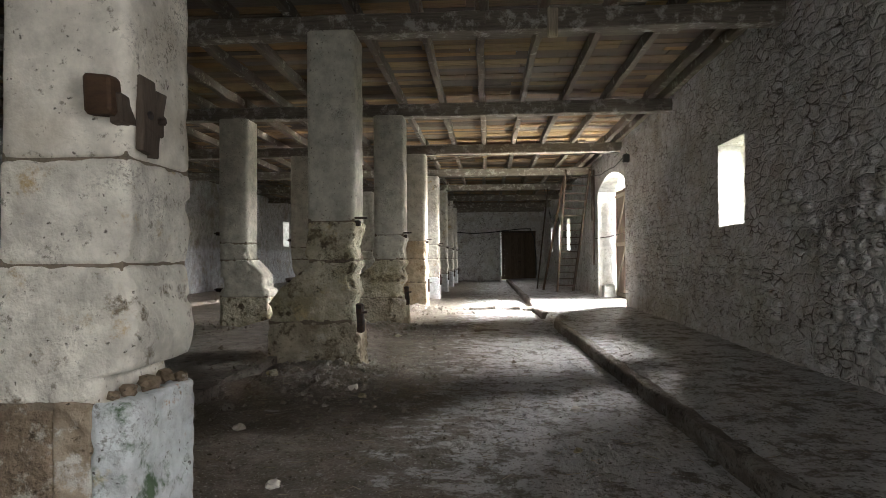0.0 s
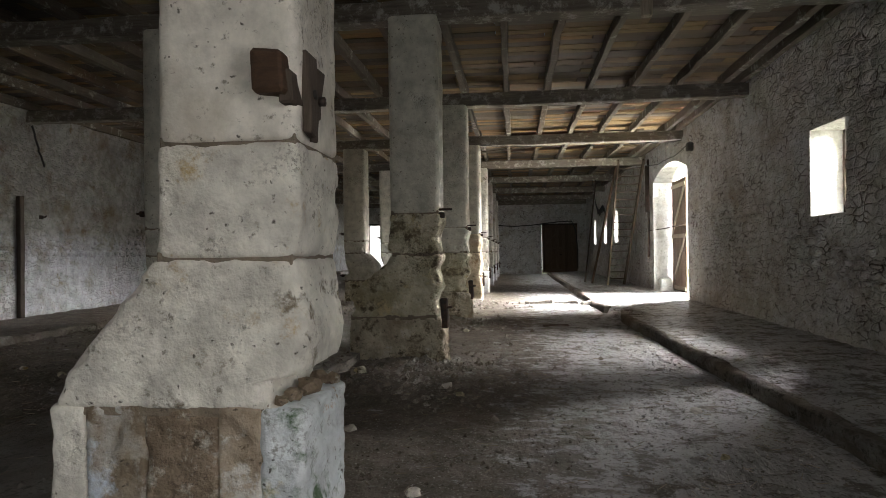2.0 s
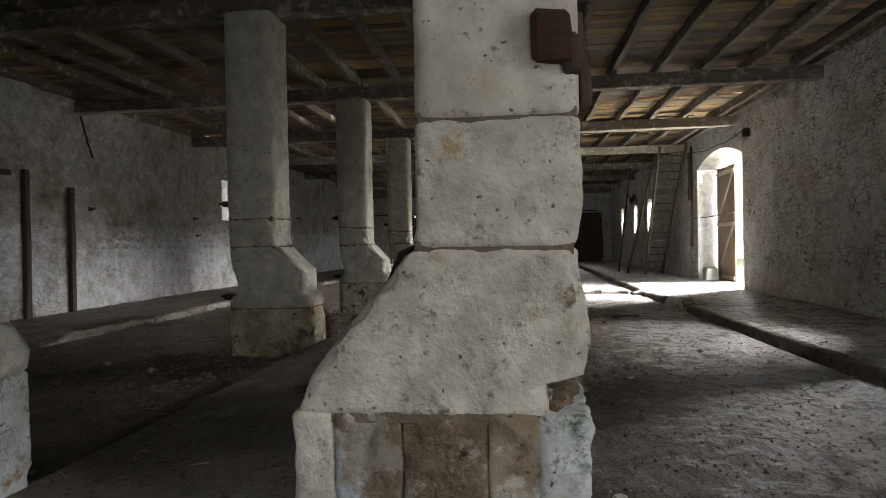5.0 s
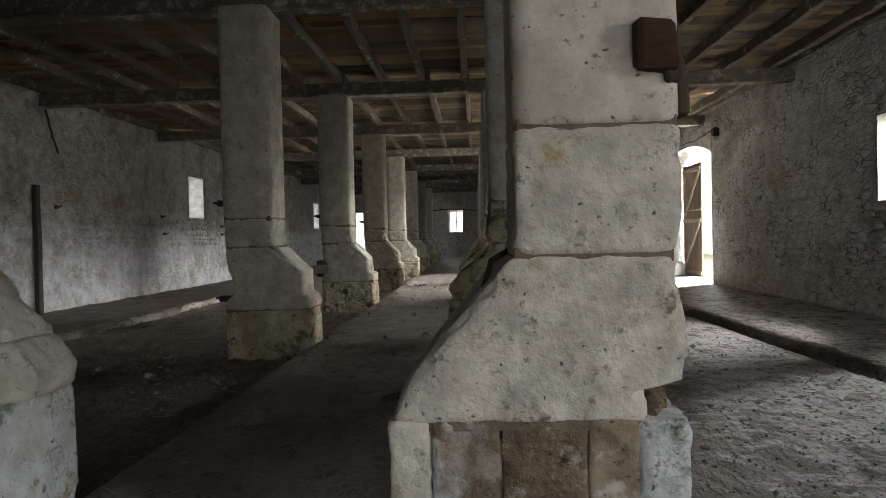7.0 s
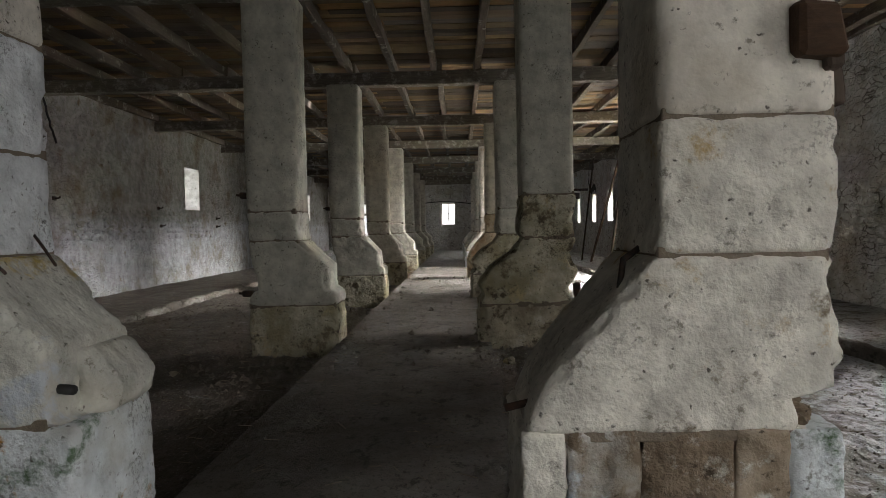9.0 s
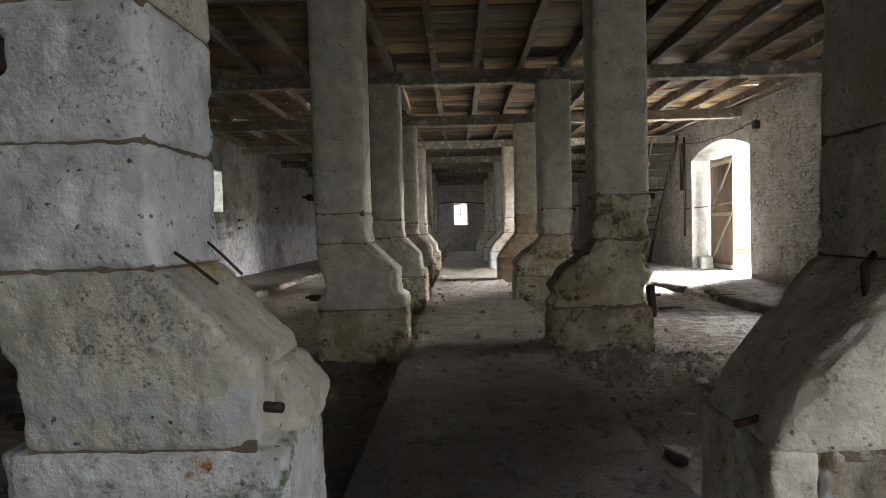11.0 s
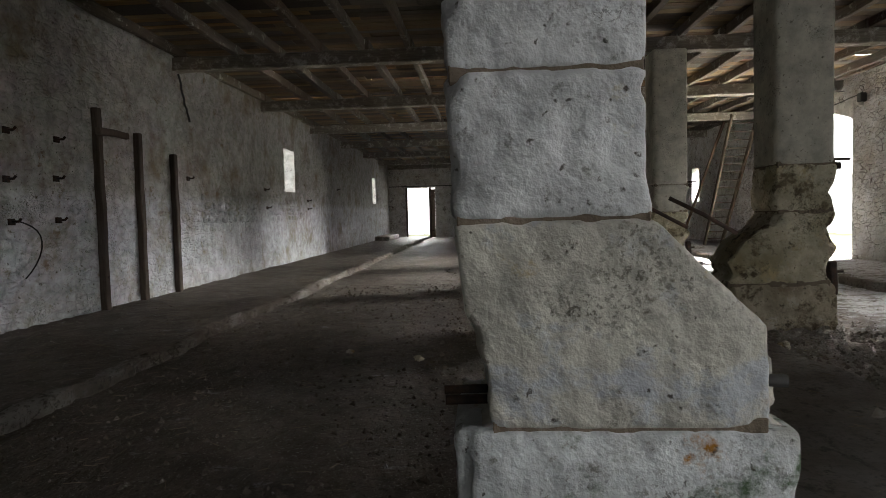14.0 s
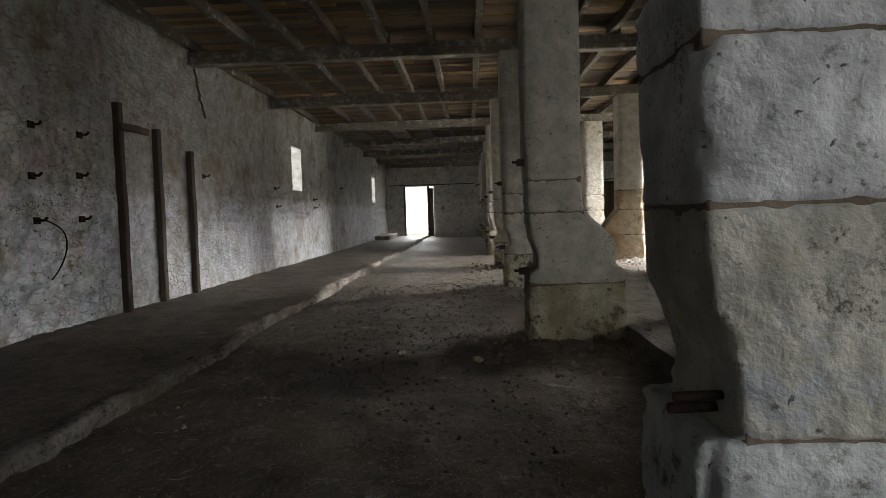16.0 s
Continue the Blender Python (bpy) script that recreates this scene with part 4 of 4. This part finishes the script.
tagged(new("pipe_end", tube([(-2.45, 2.75, 0.60), (-2.62, 2.72, 0.57)], 0.014, IRON)), "rusted pipe end over the pillar foot", "pipe")
for i, py in enumerate(PILLAR_Y[1:], 1):
    hook = thing("pillar_hook", "rusted iron tethering hook on a pillar side", "hook", "tethering hooks", (PX + 0.27, py + 0.05, 1.62))
    part("bar", tube([(-0.04, 0, 0), (0.16, -0.01, 0.0)], 0.014, IRON, "bar"), hook)
    part("bracket_foot", bevel_box(-0.03, 0.07, -0.03, 0.05, -0.1, -0.03, 0.01, IRON, "foot", 0.01), hook)
    ring = thing("iron_cleat", "black iron cleat low on a pillar side", "cleat", "iron cleats", (PX + 0.31, py + 0.14, 0.42))
    part("strap", bevel_box(-0.03, 0.05, -0.05, 0.05, -0.16, 0.2, 0.014, IRON, "strap", 0.02, 4), ring)
    part("pin", tube([(-0.02, -0.02, 0.08), (0.1, -0.04, 0.09)], 0.016, IRON, "pin"), ring)
    for z, words in ((1.63, "rusted iron staple on the west side of a pillar"), (0.55, "dark iron stub low on the west side of a pillar")):
        cleat = thing("staple", words, "staple", "iron staples", (QX - 0.27, py + 0.08, z))
        part("plate", bevel_box(-0.1, 0.02, -0.03, 0.05, -0.035, 0.035, 0.01, IRON, "plate", 0.012), cleat)
        part("pin", tube([(-0.14, 0, 0.01), (0.0, 0.01, 0.0)], 0.014, IRON, "pin"), cleat)

tagged(new("timber_stub", bevel_box(-5.16, -4.95, 2.6, 2.74, 1.79, 1.90, 0.01, POSTWOOD, "timber_stub", 0.02, 4)), "dark rotten timber stub in a pillar notch", "timber")

# ---- east wall and ceiling: lamp, pipes, cables, rag, broken board ----
lamp_box = thing("wall_lamp", "old black bulkhead lamp on the wall by the cart door", "lamp", "", (XR - 0.02, 15.3, 3.52))
part("housing", bevel_box(-0.12, 0.03, -0.07, 0.07, -0.1, 0.1, 0.02, CABLE, "housing"), lamp_box)
part("bowl", tube([(-0.06, 0, -0.1), (-0.06, 0, -0.17)], 0.05, PORCELAIN, "bowl", 12), lamp_box, "dirty glass bowl")
tagged(new("iron_pipe", tube([(XR - 0.05, 19.95, 0.9), (XR - 0.05, 19.93, 3.9)], 0.035, IRON)), "dark iron pipe upright on the wall", "pipe")
tagged(new("wall_batten", bevel_box(XR - 0.08, XR + 0.01, 20.15, 20.25, 2.3, 3.75, 0.01, POSTWOOD, "wall_batten", 0.01, 6)), "dark timber batten on the wall", "batten")
tagged(new("iron_bar", tube([(XR - 0.04, 19.9, 1.72), (XR + 0.2, 18.9, 1.75), (XR + 0.44, 17.7, 1.82)], 0.014, IRON)), "thin iron bar across the cart doorway", "bar")
tagged(new("cable", tube(sagging((XR - 0.06, 15.3, 3.62), (XR - 0.08, 19.9, 3.7), 0.12, 18, 0.03), 0.012, CABLE)), "black cable slung along the wall", "cable")
tagged(new("cable", tube(sagging((-1.5, 15.9, 3.8), (XR - 0.1, 15.9, 3.78), 0.07, 20, 0.02), 0.01, CABLE)), "thin black cable under a beam", "cable")
tagged(new("cable", tube([Vector((-5.3 + 0.22 * i, YE - 0.05, 2.72 + 0.12 * math.sin(i * 0.22) + 0.02 * noise.noise(Vector((i * 0.5, 0, 0))))) for i in range(37)] + [Vector((2.85, YE - 0.05, 2.3)), Vector((2.95, YE - 0.05, 1.2)), Vector((2.95, YE - 0.05, 0.1))], 0.03, CABLE)), "thick black cable looped over the far door", "cable")
tagged(new("cable", tube([Vector((XL + 0.05 + 0.25 * i, YE - 0.05, 2.84 + 0.02 * noise.noise(Vector((i, 0, 3))))) for i in range(21)], 0.025, CABLE)), "black cable along the far wall", "cable")
rv, rf = [], []
for i in range(15):
    for j in range(4):
        s_ = i / 14
        rv.append((XR - 0.75 + 0.6 * s_ + 0.05 * noise.noise(Vector((i, j, 1))), 27.0 + 1.2 * s_, 3.3 - 0.6 * s_ - 0.25 * math.sin(s_ * 6) - 0.12 * j * (0.7 + 0.6 * noise.noise(Vector((i * 1.7, j, 4))))))
rf = [(i * 4 + j, (i + 1) * 4 + j, (i + 1) * 4 + j + 1, i * 4 + j + 1) for i in range(14) for j in range(3)]
rag = tagged(new("torn_sheet", mesh_of("torn_sheet", rv, rf, CABLE, True)), "torn black plastic sheet hanging by the wall", "plastic sheet")
solid = rag.modifiers.new("thickness", "SOLIDIFY")
solid.thickness = 0.006
tagged(new("cable", tube(sagging((2.3, 24.6, 3.85), (XR - 0.75, 27.0, 3.35), 0.1, 10), 0.01, CABLE)), "black string that holds the torn sheet", "cable")
for a, b, words in ((Vector((-0.1, 17.0, 3.88)), Vector((1.35, 17.3, 4.2)), "broken ceiling board hanging at a slant"), (Vector((-1.6, 18.4, 4.02)), Vector((0.7, 18.0, 4.17)), "loose ceiling board lying askew on the joists")):
    me, m = plank_between(a, b, 0.2, 0.028, BOARDS, "board")
    hanging = tagged(new("broken_board", me), words, "board")
    hanging.matrix_basis = m
tagged(new("prop_timber", bevel_box(0.74, 0.86, 7.28, 7.36, 3.72, 4.05, 0.01, BRACEWOOD, "prop", 0.01, 3)), "short pale timber nailed to a beam", "timber")
tagged(new("door_stone", bevel_box(XR + 0.08, XR + 0.42, 18.98, 19.38, -0.14, 0.3, 0.03, REVEAL, "door_stone", 0.03, 4)), "broken pale stone block at the door jamb", "stone")


# ---- loose stones and rubble ----
rubble = random.Random(12)
for k, (x, y, r) in enumerate(((-1.35, 6.3, 0.07), (-1.2, 6.0, 0.05), (-1.5, 5.8, 0.05), (0.78, 5.55, 0.06), (0.62, 4.33, 0.04), (-0.8, 4.4, 0.04), (-1.25, 3.6, 0.06), (-1.1, 3.3, 0.05), (-2.2, 5.2, 0.07), (-1.9, 4.7, 0.06), (-2.3, 6.6, 0.08), (-0.4, 5.4, 0.035), (0.35, 10.6, 0.06), (-1.5, 10.6, 0.06), (2.9, 4.4, 0.04), (-6.3, 6.8, 0.05), (-5.6, 6.5, 0.06), (-6.9, 9.0, 0.04))):
    me = pebble(r, k)
    me.materials.append((LIME, MOSSY, KERB)[k % 3])
    ob = tagged(new("fallen_stone", me), "small rough stone lying on the dirty floor", "stone", "fallen stones")
    ob.matrix_basis = pose(x, y, floor_height(x, y) + r * 0.25, 0, 0, k * 47)
for x, y, w, d, turn in ((-2.62, 4.42, 0.34, 0.2, 20), (-2.4, 4.75, 0.22, 0.16, -35), (-2.3, 4.2, 0.16, 0.12, 60)):
    ob = tagged(new("broken_slab", bevel_box(-w / 2, w / 2, -d / 2, d / 2, -0.05, 0.03, 0.012, SLAB, "broken_slab", 0.05, 3)), "broken piece of the concrete passage slab", "slab")
    ob.matrix_basis = pose(x, y, -0.06, 8, -6, turn)


for x, y, w, d, turn in ((-0.1, 16.2, 0.7, 0.3, 4), (0.6, 16.25, 0.62, 0.34, -3), (1.2, 16.1, 0.5, 0.3, 6), (1.55, 13.2, 0.4, 0.2, 70), (1.62, 12.8, 0.3, 0.18, 100), (1.7, 13.8, 0.34, 0.2, 60)):
    ob = tagged(new("broken_slab", bevel_box(-w / 2, w / 2, -d / 2, d / 2, -0.05, 0.04, 0.015, KERB, "broken_slab", 0.06, 4)), "broken concrete piece lying across the aisle floor", "slab", "broken concrete pieces")
    ob.matrix_basis = pose(x, y, -0.17, 3, -2, turn)
scrap = tagged(new("wood_scrap", bevel_box(-0.22, 0.22, -0.05, 0.05, 0, 0.025, 0.006, POSTWOOD, "wood_scrap", 0.03, 5)), "dark broken board lying on the aisle floor", "board")
scrap.matrix_basis = pose(0.02, 11.2, -0.17, 0, 2, 12)


def scatter(name, label, mat, count, place, size, seed):
    """Many small chips in one mesh."""
    r = random.Random(seed)
    corners = [(1, 0, 0), (-0.5, 0.87, 0), (-0.5, -0.87, 0), (0.1, 0.1, 0.8), (0, 0, -0.6)]
    tri = [(0, 1, 3), (1, 2, 3), (2, 0, 3), (1, 0, 4), (2, 1, 4), (0, 2, 4)]
    verts, faces = [], []
    for _ in range(count):
        x, y = place(r)
        s_ = size[0] + (size[1] - size[0]) * r.random() ** 3
        a, b = r.random() * 6.28, len(verts)
        z = floor_height(x, y) if not -4.1 < x < -2.5 else 0.0
        for cx, cy, cz in corners:
            cx, cy, cz = (c * s_ * r.uniform(0.7, 1.3) for c in (cx, cy * r.uniform(0.6, 1), cz))
            verts.append((x + cx * math.cos(a) - cy * math.sin(a), y + cx * math.sin(a) + cy * math.cos(a), z + cz + 0.25 * s_))
        faces += [tuple(b + i for i in f) for f in tri]
    tagged(new(name, mesh_of(name, verts, faces, mat)), label, "rubble", kind="stuff")


def by_pillars(r):
    py = r.choice(PILLAR_Y[:4] + PILLAR_Y[:2])
    px = r.choice((PX, PX, QX - 0.1))
    return px + r.gauss(0.1, 0.6), py + r.gauss(-0.3, 0.7)


scatter("rubble", "small pale stone chips round the pillar feet", KERB, 4200, by_pillars, (0.006, 0.055), 3)
scatter("floor_grit", "pale crumbs of lime and stone over the floor", KERB, 4500, lambda r: (r.uniform(-10.2, 3.3), 1.2 + 15 * r.random() ** 1.5), (0.004, 0.018), 4)
scatter("dung_clods", "dark dry clods of dung and earth on the floor", DIRT, 4200, lambda r: (r.uniform(-2.4, 1.3), 1.5 + 8 * r.random() ** 1.3), (0.005, 0.02), 5)


scatter("earth_crumbs", "dark crumbs of dung and earth in the west aisle", DIRT, 4000, lambda r: (r.uniform(-8.0, -5.2), 1.8 + 11 * r.random() ** 1.3), (0.006, 0.028), 6)


def straw(count, seed):
    r = random.Random(seed)
    verts, faces = [], []
    for _ in range(count):
        x, y = r.uniform(-10, 3.2), 1.3 + 14 * r.random() ** 1.4
        z = (floor_height(x, y) if not -4.1 < x < -2.5 else 0.004) + 0.012
        a, ln, b = r.random() * 6.28, r.uniform(0.03, 0.11), len(verts)
        dx, dy = math.cos(a) * ln, math.sin(a) * ln
        nx_, ny_ = -math.sin(a) * 0.002, math.cos(a) * 0.002
        lift = r.uniform(0, 0.015)
        verts += [(x - nx_, y - ny_, z), (x + nx_, y + ny_, z), (x, y, z + 0.004), (x + dx - nx_, y + dy - ny_, z + lift), (x + dx + nx_, y + dy + ny_, z + lift), (x + dx, y + dy, z + lift + 0.004)]
        faces += [tuple(b + i for i in f) for f in ((0, 3, 4, 1), (1, 4, 5, 2), (2, 5, 3, 0))]
    tagged(new("straw", mesh_of("straw", verts, faces, BRACEWOOD)), "scattered bits of old straw on the floor", "straw", kind="stuff")


straw(2600, 8)

# ---- bare stones in the east and west walls ----
def wall_stone(seed, w, h, way):
    """A rounded rubble stone that stands a little out of a wall; it faces along x."""
    verts, faces, n = [], [], 10
    for ring, (s_, out) in enumerate(((1.0, -0.03), (0.95, 0.02), (0.7, 0.038))):
        for k in range(n):
            a = 2 * math.pi * k / n
            c, d = math.cos(a), math.sin(a)
            sq = 1 / max(abs(c), abs(d)) ** 0.6
            j = 1 + 0.16 * noise.noise(Vector((c * 1.4, d * 1.4, seed * 3.1)))
            verts.append((way * (out + 0.008 * noise.noise(Vector((c * 2, d * 2, seed + ring)))), c * w / 2 * sq * j * s_, d * h / 2 * sq * j * s_))
    verts.append((way * 0.042, 0, 0))
    for ring in range(2):
        for k in range(n):
            q = (ring * n + k, ring * n + (k + 1) % n, (ring + 1) * n + (k + 1) % n, (ring + 1) * n + k)
            faces.append(q if way > 0 else q[::-1])
    for k in range(n):
        q = (2 * n + k, 2 * n + (k + 1) % n, 3 * n)
        faces.append(q if way > 0 else q[::-1])
    return mesh_of("stone", verts, faces, WALL if way < 0 else WALL_L, True)


def stone_patch(host, x, way, y0, y1, z0, z1, seed, keep):
    r = random.Random(seed)
    kinds = [wall_stone(seed + i, 0.26, 0.13, way) for i in range(12)]
    z, made = z0, 0
    while z < z1:
        course = r.uniform(0.10, 0.17)
        y = y0 + r.uniform(0, 0.2)
        while y < y1:
            w = r.uniform(0.15, 0.36)
            clear = not any(a - 0.1 < y + w and y < b + 0.1 and lo - 0.1 < z + course and z < hi + 0.1 for a, b, lo, hi in (*WIN_R, *WIN_L))
            if clear and noise.noise(Vector((y * 0.8, z * 1.3, seed))) > keep and made < 290:
                rel = stone_relief(y + w / 2, z + course / 2, 3.0 if way < 0 else 17.0, 0.12 if way < 0 else -0.02)
                ob = part("stone", r.choice(kinds), host, "", pose(x + way * (rel + 0.002), y + w / 2, z + course / 2, r.uniform(-5, 5), 0, 0))
                ob.scale = (1, w / 0.28, course / 0.145)
                made += 1
            y += w + 0.012
        z += course + 0.008


stone_patch(bpy.data.objects["wall_east"], XR, -1, 3.6, 14.5, 0.35, 1.75, 51, 0.0)
stone_patch(bpy.data.objects["wall_west"], XL, 1, 12.6, 19.6, 1.1, 1.75, 77, -0.1)
